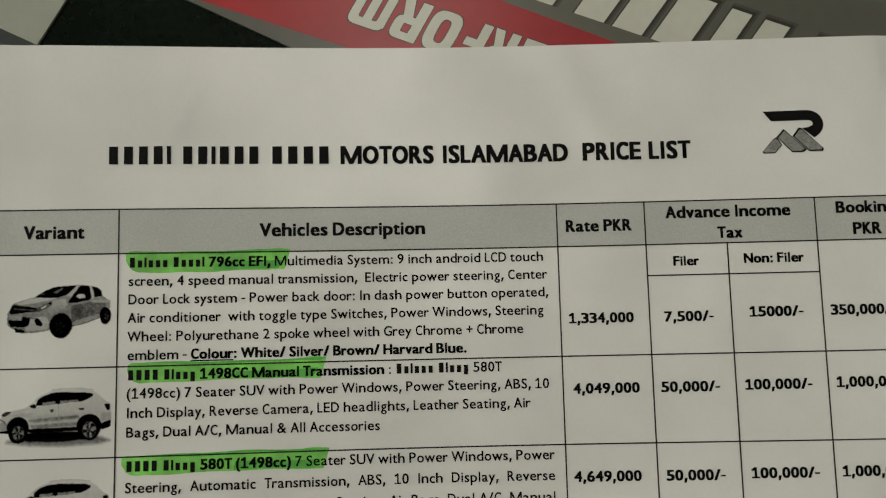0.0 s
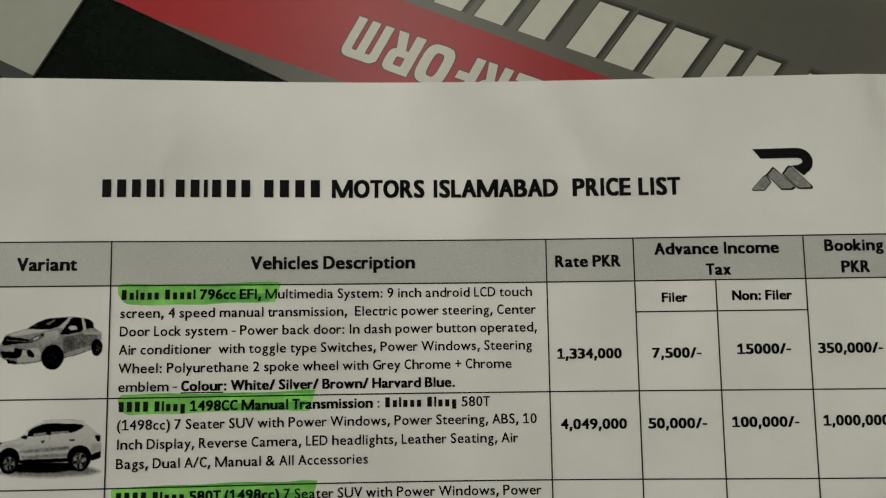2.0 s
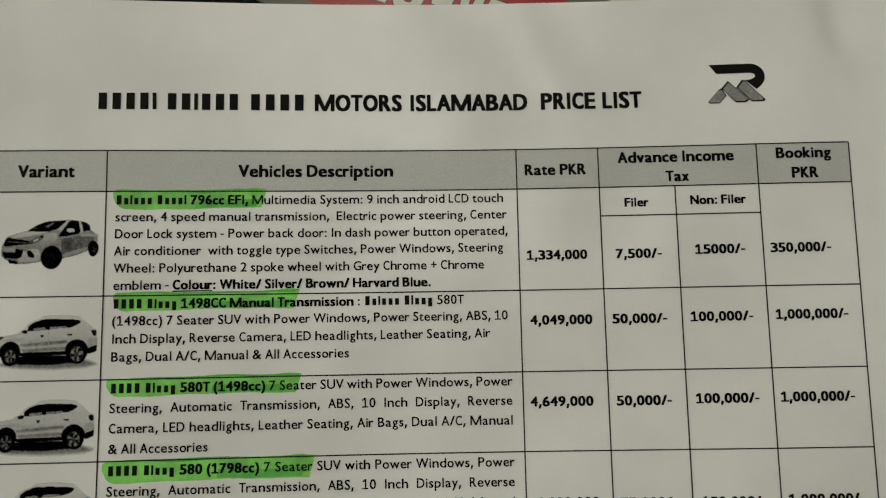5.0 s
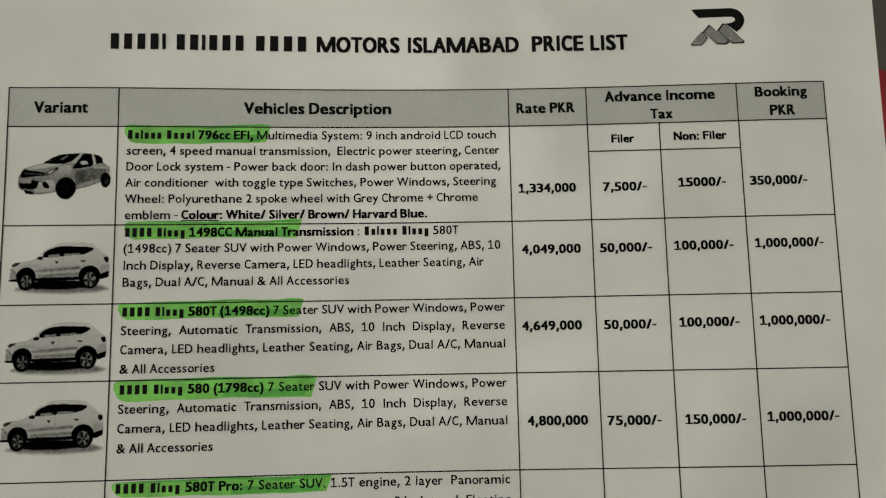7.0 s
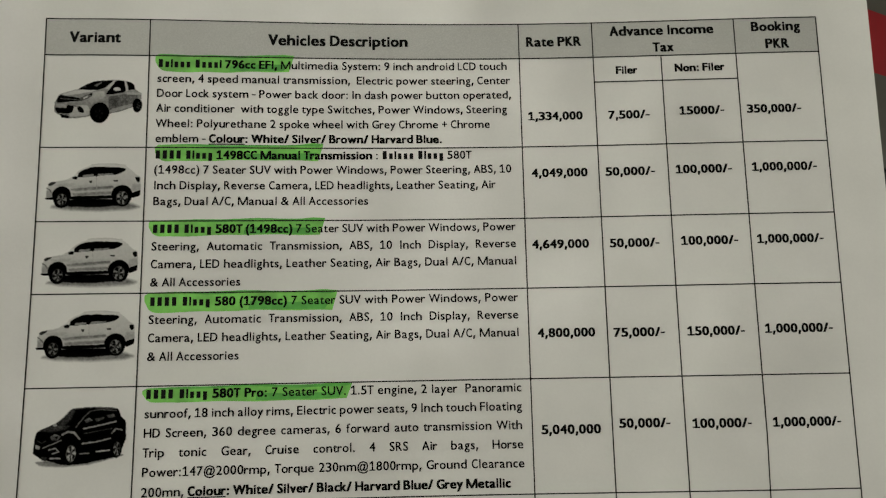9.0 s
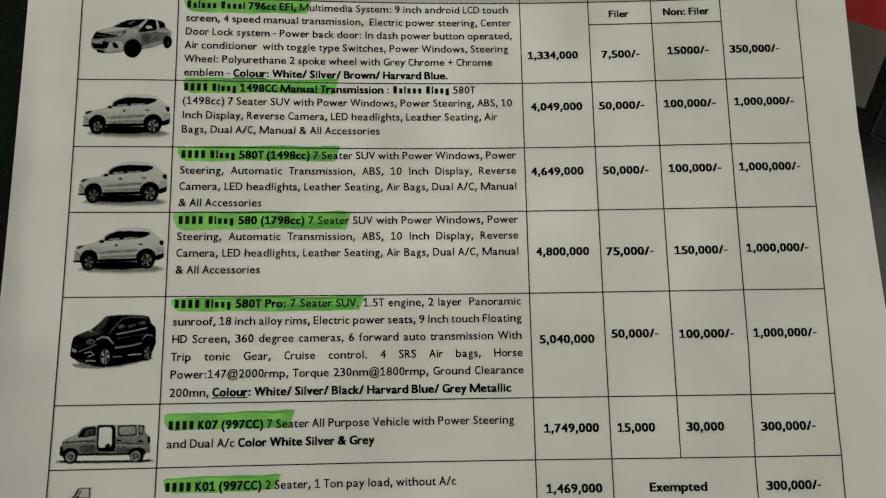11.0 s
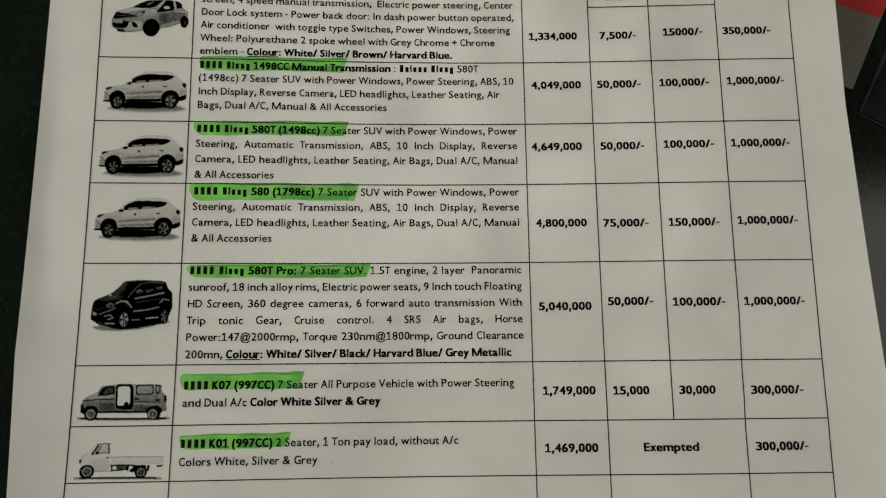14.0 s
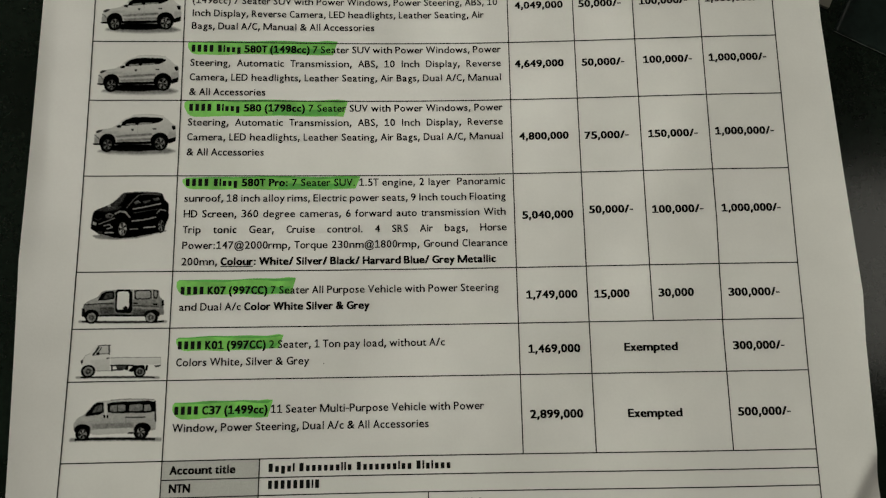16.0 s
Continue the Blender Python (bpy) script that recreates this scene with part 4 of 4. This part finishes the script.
def pickup(row):
    p = Photo(row)
    p.stroke("ground_shadow", 0.62, 0.55, [(2.07, 11.76), (9.05, 11.84), (17.59, 11.97), (21.61, 12.09)])
    p.stroke("ground_shadow", 0.08, 0.34, [(3.08, 11.74), (9.05, 11.76), (17.58, 11.89), (20.58, 12.03)])
    p.area("cab", 0.96, 0.9, 0.21, [(2.92, 8.89), (2.93, 7.62), (3.48, 6.58), (4.72, 5.96), (5.28, 4.91), (6.31, 4.28), (9.38, 3.99), (9.98, 10.06), (8.50, 10.24), (6.36, 10.20), (4.57, 9.34)])
    p.area("cab_panel", 0.88, 0.84, 0.34, [(4.65, 7.65), (9.55, 7.31), (9.85, 10.10), (6.56, 10.04)])
    p.stroke("cab_edge", 0.72, 0.17, [(2.99, 8.72), (3.05, 7.54), (3.65, 6.54), (4.73, 6.05)])
    p.area("windscreen", 0.84, 0.8, 0.17, [(6.03, 6.19), (6.96, 4.38), (9.14, 4.24), (9.19, 6.03)])
    p.stroke("cab_roof", 0.25, 0.26, [(6.64, 4.16), (8.00, 4.01), (9.55, 4.04)])
    p.stroke("pillar", 0.08, 0.43, [(5.53, 6.35), (6.18, 5.43), (6.76, 4.55)])
    p.stroke("pillar", 0.2, 0.21, [(6.77, 5.74), (7.45, 4.56)])
    p.stroke("window_edge", 0.25, 0.17, [(5.62, 6.44), (7.74, 6.13), (9.28, 6.12)])
    p.stroke("pillar", 0.15, 0.30, [(9.26, 4.16), (9.42, 6.20)])
    p.area("mirror", 0.06, 0.06, 0.13, [(6.26, 5.81), (7.06, 5.66), (7.16, 6.34), (6.40, 6.45)])
    p.area("handle", 0.25, 0.3, 0.13, [(8.80, 7.08), (9.57, 7.01), (9.59, 7.31), (8.87, 7.38)])
    p.area("headlight", 0.1, 0.1, 0.13, [(2.61, 7.74), (3.21, 7.42), (3.20, 8.26), (2.80, 8.50)])
    p.area("bed", 0.93, 0.88, 0.13, [(9.87, 7.06), (21.91, 7.19), (22.01, 8.89), (10.01, 8.84)])
    p.stroke("bed_edge", 0.58, 0.17, [(9.88, 7.10), (15.97, 7.12), (21.91, 7.19)])
    p.stroke("bed_edge", 0.78, 0.13, [(21.91, 7.27), (22.02, 8.98)])
    p.stroke("chassis", 0.05, 0.34, [(10.11, 8.96), (15.33, 9.06)])
    p.stroke("chassis", 0.1, 0.34, [(10.29, 9.18), (10.37, 10.19)])
    p.stroke("chassis", 0.12, 0.30, [(10.28, 10.11), (13.01, 10.03)])
    p.area("chassis", 0.36, 0.3, 0.17, [(11.18, 9.11), (14.18, 9.08), (14.12, 10.09), (11.55, 10.04)])
    p.area("chassis", 0.06, 0.05, 0.13, [(13.63, 9.24), (14.23, 9.17), (14.21, 10.18), (13.44, 10.16)])
    p.area("chassis", 0.05, 0.05, 0.17, [(15.46, 9.02), (18.02, 8.98), (18.32, 10.22), (17.44, 9.82), (15.14, 10.62), (14.27, 10.35)])
    p.area("chassis", 0.1, 0.1, 0.17, [(18.45, 8.95), (19.02, 9.09), (18.85, 10.44), (18.32, 10.22)])
    p.area("tail_light", 0.2, 0.25, 0.13, [(20.39, 9.11), (22.02, 9.02), (21.96, 9.36), (20.86, 9.63)])
    p.stroke("cab_edge", 0.4, 0.13, [(6.37, 10.24), (10.29, 10.27)])
    p.disc("tyre", 0.04, 4.65, 10.26, 1.71, 1.52)
    p.rim("rim", 0.56, 0.3, 4.66, 10.30, 1.20, 1.14, steel=True)
    p.disc("tyre", 0.05, 17.07, 10.65, 1.41, 1.31)
    p.rim("rim", 0.5, 0.25, 17.07, 10.65, 0.99, 0.97, steel=True)
    p.finish("grey photocopied picture of a white pickup truck")


def van(row):
    p = Photo(row)
    p.stroke("ground_shadow", 0.62, 0.66, [(1.70, 12.41), (6.95, 12.61), (16.04, 12.72), (22.63, 12.66)])
    p.stroke("ground_shadow", 0.06, 0.41, [(2.41, 12.42), (6.95, 12.57), (16.03, 12.68), (21.94, 12.65)])
    p.area("body", 0.62, 0.44, 0.18, [(2.0, 10.0), (2.3, 8.3), (3.1, 7.4), (5.6, 6.3), (6.4, 5.1), (7.3, 4.7), (10.0, 4.5), (20.6, 4.6), (20.7, 6.2), (21.6, 7.1), (22.2, 10.9), (20.5, 11.0), (17.8, 11.3), (5.9, 11.2), (3.2, 11.0), (2.1, 11.0)])
    p.area("hood", 0.74, 0.64, 0.27, [(2.59, 7.88), (5.57, 6.38), (9.63, 6.89), (9.40, 7.54), (2.97, 8.21)])
    p.area("window", 0.06, 0.08, 0.14, [(5.64, 7.22), (6.43, 5.59), (7.52, 4.90), (9.58, 4.78), (9.72, 6.89), (7.00, 7.14)])
    p.area("window_glint", 0.32, 0.3, 0.27, [(6.89, 6.86), (7.56, 5.37), (9.24, 5.15), (9.35, 6.70)])
    p.area("doorway", 0.04, 0.04, 0.14, [(9.78, 4.45), (13.91, 4.49), (14.29, 10.39), (10.19, 10.34)])
    p.area("doorway_light", 0.97, 0.94, 0.14, [(10.33, 5.02), (13.25, 4.96), (13.45, 9.40), (10.51, 9.60)])
    p.area("seat", 0.1, 0.1, 0.14, [(11.93, 9.15), (12.58, 8.60), (13.06, 8.93), (13.10, 9.63), (12.11, 9.71)])
    p.area("window", 0.14, 0.16, 0.09, [(14.51, 4.59), (18.64, 4.63), (18.87, 6.98), (14.67, 7.08)])
    p.area("window_glint", 0.66, 0.6, 0.14, [(14.86, 4.97), (18.38, 4.91), (18.58, 6.70), (14.97, 6.76)])
    p.area("window", 0.2, 0.2, 0.09, [(19.10, 4.64), (20.48, 4.65), (20.24, 6.90), (19.32, 6.80)])
    p.area("window_glint", 0.62, 0.6, 0.14, [(19.44, 5.01), (20.18, 5.02), (20.03, 6.52), (19.57, 6.43)])
    p.stroke("pillar", 0.84, 0.23, [(14.20, 4.68), (14.34, 6.84)])
    p.stroke("pillar", 0.76, 0.18, [(18.87, 4.73), (19.09, 6.89)])
    p.stroke("side_crease", 0.2, 0.27, [(2.44, 8.25), (6.15, 7.97), (9.62, 8.01)])
    p.stroke("side_crease", 0.3, 0.23, [(14.40, 8.53), (17.60, 8.70), (20.59, 8.92)])
    p.stroke("side_crease", 0.66, 0.18, [(14.43, 8.99), (17.64, 9.21), (20.84, 9.34)])
    p.area("handle", 0.1, 0.1, 0.09, [(14.35, 7.78), (15.63, 7.79), (15.56, 8.12), (14.47, 8.15)])
    p.area("handle", 0.08, 0.08, 0.09, [(19.17, 8.11), (20.40, 8.07), (20.43, 8.54), (19.33, 8.53)])
    p.area("tail_light", 0.06, 0.06, 0.14, [(21.27, 7.38), (21.86, 7.15), (22.03, 8.56), (21.35, 8.78)])
    p.area("side_panel", 0.34, 0.36, 0.37, [(6.22, 8.90), (9.87, 8.94), (9.99, 10.62), (6.62, 10.58)])
    p.area("side_panel", 0.38, 0.36, 0.37, [(14.46, 9.46), (17.66, 9.59), (17.27, 10.70), (14.54, 10.67)])
    p.area("bumper", 0.12, 0.12, 0.18, [(1.93, 9.13), (2.69, 9.14), (2.84, 11.18), (2.08, 11.12)])
    p.stroke("sill", 0.08, 0.41, [(5.92, 10.94), (17.29, 11.07)])
    p.disc("wheel_arch", 0.07, 4.35, 10.83, 1.78, 1.40)
    p.disc("tyre", 0.05, 4.49, 11.38, 1.56, 1.59)
    p.rim("rim", 0.56, 0.36, 4.44, 11.38, 1.10, 1.17, steel=True)
    p.disc("wheel_arch", 0.1, 19.10, 10.81, 1.92, 1.12)
    p.disc("tyre", 0.08, 19.15, 11.60, 1.56, 1.40)
    p.rim("rim", 0.58, 0.34, 18.87, 11.55, 1.14, 1.17, steel=True)
    p.finish("grey photocopied picture of a van with its side door open")


def minibus(row):
    p = Photo(row)
    p.stroke("ground_shadow", 0.62, 0.85, [(1.99, 13.66), (6.97, 13.63), (14.86, 13.72), (23.00, 13.99)])
    p.stroke("ground_shadow", 0.05, 0.53, [(3.02, 13.60), (6.97, 13.55), (14.85, 13.63), (21.45, 13.87)])
    p.area("body", 0.8, 0.66, 0.18, [(2.3, 11.3), (2.2, 9.8), (3.2, 8.5), (4.5, 7.8), (6.3, 5.7), (7.3, 4.8), (9.8, 4.5), (12.8, 4.3), (20.8, 4.4), (21.3, 5.1), (21.8, 11.7), (20.0, 11.9), (16.7, 12.1), (6.4, 12.3), (3.3, 12.0)])
    p.stroke("roof_edge", 0.5, 0.18, [(10.63, 4.43), (15.05, 4.25), (20.93, 4.45)])
    p.area("nose", 0.78, 0.7, 0.40, [(2.61, 8.95), (4.31, 8.28), (6.18, 9.40), (4.02, 10.02)])
    p.area("side_panel", 0.58, 0.52, 0.44, [(6.67, 10.07), (16.55, 9.74), (16.41, 10.97), (6.77, 11.20)])
    p.area("sill", 0.84, 0.8, 0.22, [(6.34, 11.37), (16.33, 11.05), (16.42, 12.36), (6.80, 12.59)])
    p.area("windscreen", 0.06, 0.06, 0.13, [(4.53, 8.28), (6.72, 5.25), (7.57, 4.91), (8.99, 4.93), (9.18, 7.27), (8.25, 7.83)])
    p.area("window_glint", 0.42, 0.36, 0.31, [(6.23, 7.44), (7.20, 5.78), (8.72, 5.37), (8.77, 7.13)])
    p.stroke("pillar", 0.88, 0.40, [(9.45, 5.12), (9.66, 7.85)])
    p.area("window", 0.05, 0.05, 0.13, [(9.88, 4.95), (21.08, 4.72), (21.40, 7.64), (10.08, 7.60)])
    p.area("window_glint", 0.55, 0.46, 0.18, [(10.51, 5.67), (14.17, 5.52), (14.29, 7.15), (10.63, 7.26)])
    p.stroke("pillar", 0.2, 0.18, [(12.27, 5.61), (12.39, 7.20)])
    p.area("window_glint", 0.55, 0.46, 0.18, [(15.06, 5.62), (18.25, 5.55), (18.35, 7.14), (15.18, 7.26)])
    p.area("window_glint", 0.6, 0.5, 0.18, [(18.61, 5.69), (20.11, 5.59), (20.35, 7.18), (18.72, 7.24)])
    p.area("handle", 0.08, 0.08, 0.09, [(9.06, 8.02), (9.58, 7.94), (9.56, 8.73), (9.20, 8.63)])
    p.area("handle", 0.08, 0.08, 0.09, [(9.85, 8.03), (10.38, 8.04), (10.31, 8.83), (10.00, 8.74)])
    p.stroke("door_rail", 0.22, 0.27, [(14.48, 8.61), (18.99, 8.65)])
    p.stroke("tail_light", 0.1, 0.35, [(21.18, 4.90), (21.57, 9.59)])
    p.stroke("door_seam", 0.5, 0.13, [(14.49, 8.69), (14.76, 11.19)])
    p.area("sill", 0.14, 0.1, 0.13, [(15.18, 12.16), (16.76, 12.11), (16.79, 12.54), (15.21, 12.55)])
    p.disc("wheel_arch", 0.06, 4.39, 11.24, 1.90, 1.23)
    p.disc("wheel_arch", 0.06, 18.55, 11.36, 1.99, 1.41)
    p.disc("tyre", 0.04, 4.57, 12.29, 1.68, 1.67)
    p.rim("rim", 0.62, 0.12, 4.53, 12.33, 1.06, 1.19)
    p.disc("tyre", 0.04, 18.35, 12.27, 1.68, 1.59)
    p.rim("rim", 0.62, 0.12, 18.26, 12.27, 0.97, 1.19)
    p.finish("grey photocopied picture of a silver minibus")


hatchback(1)
for row in (2, 3, 4):
    sport_utility(row)
black_utility(5)
van(6)
pickup(7)
minibus(8)
flat("toner_speck", oval(-29.6, -69.2, 0.13, 0.13, 8), INK, 0.1)


# ---- the folded brochure under the top of the page; millimetres in the plane of the table ----
def slab(name, pts, z0, z1, material, parent=None, label=""):
    """A flat piece with that outline (anticlockwise) between two heights in millimetres."""
    n = len(pts)
    verts = [(x * 0.001, y * 0.001, z1 * 0.001) for x, y in pts] + [(x * 0.001, y * 0.001, z0 * 0.001) for x, y in pts]
    faces = [tuple(range(n)), tuple(reversed(range(n, 2 * n)))] + [(i, n + i, n + (i + 1) % n, (i + 1) % n) for i in range(n)]
    return raw(name, verts, faces, material, parent, label)


def anticlockwise(pts):
    area = sum(a[0] * b[1] - b[0] * a[1] for a, b in zip(pts, pts[1:] + pts[:1]))
    return list(pts) if area > 0 else list(reversed(pts))


def card(corner, along, up, length, height, radius=1.2):
    """The outline of a rectangular card from one corner, with slightly rounded corners."""
    c, a, b = np.array(corner), np.array(along), np.array(up)
    pts = []
    for (x, y), start in (((radius, radius), math.pi), ((length - radius, radius), 1.5 * math.pi), ((length - radius, height - radius), 0.0), ((radius, height - radius), 0.5 * math.pi)):
        for i in range(5):
            t = start + i * math.pi / 8
            p = c + a * (x + radius * math.cos(t)) + b * (y + radius * math.sin(t))
            pts.append((float(p[0]), float(p[1])))
    return anticlockwise(pts)


T0 = TABLE_Z * 1000
TOP = T0 + 0.8
brochure = slab("brochure", card((111.4, 28.0), (-0.8965, 0.443), (0.443, 0.8965), 260.0, 205.0, 0.5), T0, TOP, COAT_GREY)
tagged(brochure, "grey and red glossy printed brochure lying under the price list", "brochure")
slab("red_band", anticlockwise([(-64.2, 114.75), (121.7, 49.25), (128.5, 63.0), (-112.0, 159.7), (-112.0, 138.4)]), TOP - 0.1, TOP + 0.02, COAT_RED, brochure, "red printed band")


def slanted(origin, ahead, rise, s0, s1):
    """Corners of an upright bar between s0 and s1 along a slanted line of lettering."""
    o, d, r = np.array(origin), np.array(ahead), np.array(rise)
    return [tuple(map(float, p)) for p in (o + d * s0, o + d * s1, o + d * s1 + r, o + d * s0 + r)]


ORIGIN, AHEAD, RISE = (26.1, 107.45), (0.938, -0.347), (7.9, 10.5)
for s0, s1 in ((-31.0, -24.6), (-21.6, -15.0), (-11.4, -5.2), (-0.2, 6.6), (8.6, 15.3), (17.4, 25.2), (28.6, 33.2), (36.2, 41.8), (48.2, 51.2)):
    for grow, mat, z in ((1.5, COAT_DUSK, 0.025), (0.8, COAT_SHADOW, 0.032), (0.0, COAT_WHITE, 0.045)):
        rise = tuple(r * (1 + grow / 13) for r in RISE)
        start = (ORIGIN[0] + 0.25 * grow, ORIGIN[1] - 0.12 * grow)
        slab("name_bar" if not grow else "bar_shadow", anticlockwise(slanted(start, AHEAD, rise, s0 - grow * 0.55, s1 + grow * 0.55)), TOP - 0.1, TOP + z, mat, brochure, "" if grow else "white slanted bar of a printed name")


# the word on the red band, upside down to the reader of the price list: heavy rounded block letters
WORD0, WDIR, WUP = np.array((-19.2, 115.0)), np.array((0.936, -0.352)), np.array((-4.7, -8.4))


def bar(x0, y0, x1, y1):
    return [[(x0, y0), (x1, y0), (x1, y1), (x0, y1)]]


def bow(cx, cy, rx, ry, wide, tall, a0, a1, count=14):
    """A bent stroke: quads along a squarish arc, from one angle to another in quarter turns."""
    def at(i, k, m):
        a = (a0 + (a1 - a0) * i / count) * math.pi / 2
        c, d = math.cos(a), math.sin(a)
        return (cx + k * math.copysign(abs(c) ** 0.6, c), cy + m * math.copysign(abs(d) ** 0.6, d))
    return [[at(i, rx - wide, ry - tall), at(i, rx, ry), at(i + 1, rx, ry), at(i + 1, rx - wide, ry - tall)] for i in range(count)]


BLOCKS = {
    "M": bar(0, 0, 0.24, 0.9) + bow(0.31, 0.7, 0.31, 0.3, 0.24, 0.2, 1, 2) + bar(0.3, 0.8, 0.75, 1) + bar(0.38, 0, 0.62, 0.85) + bow(0.69, 0.7, 0.31, 0.3, 0.24, 0.2, 0, 1) + bar(0.76, 0, 1, 0.7),
    "R": bar(0, 0, 0.36, 1) + bar(0.3, 0.82, 0.62, 1) + bow(0.6, 0.71, 0.4, 0.29, 0.34, 0.18, -1, 1) + bar(0.3, 0.42, 0.62, 0.6) + [[(0.42, 0.5), (0.66, 0), (1.02, 0), (0.76, 0.5)]],
    "O": bow(0.5, 0.5, 0.5, 0.5, 0.33, 0.2, 0, 4, 28),
    "F": bar(0, 0, 0.4, 1) + bar(0.3, 0.8, 1, 1) + bar(0.3, 0.42, 0.85, 0.62),
    "E": bar(0, 0, 0.38, 1) + bar(0.3, 0.8, 1, 1) + bar(0.3, 0.41, 0.85, 0.6) + bar(0.3, 0, 1, 0.2),
}
for c, s0, s1 in (("M", 0.0, 8.2), ("R", 9.5, 15.7), ("O", 16.6, 23.4), ("F", 24.4, 29.6), ("R", 30.3, 36.0), ("E", 37.2, 42.7)):
    for grow, mat, z in ((0.3, COAT_SHADOW, 0.03), (0.0, COAT_WHITE, 0.045)):
        verts, faces = [], []
        for piece in BLOCKS[c]:
            z += 0.0004
            mx, my = np.mean(piece, 0)
            base = len(verts)
            for x, y in piece:
                x, y = x + math.copysign(grow / (s1 - s0), x - mx) * 0.7, y + math.copysign(grow / 10, y - my) * 0.7
                p = WORD0 + (s1 - x * (s1 - s0)) * WDIR + y * WUP
                verts.append((p[0] * 0.001, p[1] * 0.001, (TOP + z) * 0.001))
            faces.append(tuple(base + i for i in range(4)))
        raw("letter" if not grow else "letter_edge", verts, faces, mat, brochure, "white letter on the red band" if not grow else "")

# ---- a pale leaflet beside the brochure, and a dark plastic sleeve ----
LC, LD = np.array((0.4986, 0.867)), np.array((-0.9, 0.436))
foot = np.array((-90.05, 102.15)) - 3.0 * LC
leaflet = slab("leaflet", card(foot, LD, LC, 150.0, 210.0, 0.3), T0, T0 + 0.6, LEAFLET)
tagged(leaflet, "pale grey leaflet with a dark slate edge band", "leaflet")
band = [foot, foot + LD * 150, foot + LD * 150 + LC * 3.0, foot + LC * 3.0]
slab("edge_band", anticlockwise([tuple(map(float, p)) for p in band]), T0 + 0.3, T0 + 0.62, SLATE, leaflet, "dark slate band along the edge")


def film(corner, along, up, length, height):
    """A limp plastic sleeve: a sheet with low waves, its edges lifting a little off the table."""
    nu, nv = 60, 44
    a, b = np.meshgrid(np.linspace(0, 1, nu + 1), np.linspace(0, 1, nv + 1))
    x = corner[0] + along[0] * a * length + up[0] * b * height
    y = corner[1] + along[1] * a * length + up[1] * b * height
    z = T0 + 0.26 + 0.1 * np.sin(x / 6.5 + y / 13.0) * np.sin(y / 8.0 - x / 17.0) + 0.05 * np.sin(x / 2.9 - y / 3.7)
    top = np.stack([x, y, z], -1).reshape(-1, 3) * 0.001
    under = top - np.array((0, 0, 0.0001))
    k = lambda i, j: i * (nu + 1) + j
    faces = [(k(i, j), k(i, j + 1), k(i + 1, j + 1), k(i + 1, j)) for i in range(nv) for j in range(nu)]
    count = len(top)
    faces += [tuple(count + q for q in reversed(f)) for f in faces]
    edge = [k(0, j) for j in range(nu)] + [k(i, nu) for i in range(nv)] + [k(nv, j) for j in range(nu, 0, -1)] + [k(i, 0) for i in range(nv, 0, -1)]
    faces += [(edge[i], count + edge[i], count + edge[(i + 1) % len(edge)], edge[(i + 1) % len(edge)]) for i in range(len(edge))]
    thing = raw("plastic_sleeve", np.concatenate([top, under]), faces, SLEEVE, smooth=True)
    # a thin pale strip paints the glint along the lower edge
    ids = list(range(nu + 1))
    line = top[ids] + np.array((0, 0, 0.00002))
    inner = line + np.array((up[0], up[1], 0.0)) * 0.0002
    raw("edge_glint", np.concatenate([line, inner]), [(i, i + 1, nu + 2 + i, nu + 1 + i) for i in range(nu)], EDGE_GLINT, thing, "pale strip painted as the glint along the sleeve edge")
    return thing


sleeve = film((112.2, 21.3), (0.881, -0.473), (0.473, 0.881), 90.0, 60.0)
tagged(sleeve, "dark glossy plastic sleeve lying on the black table", "sleeve")
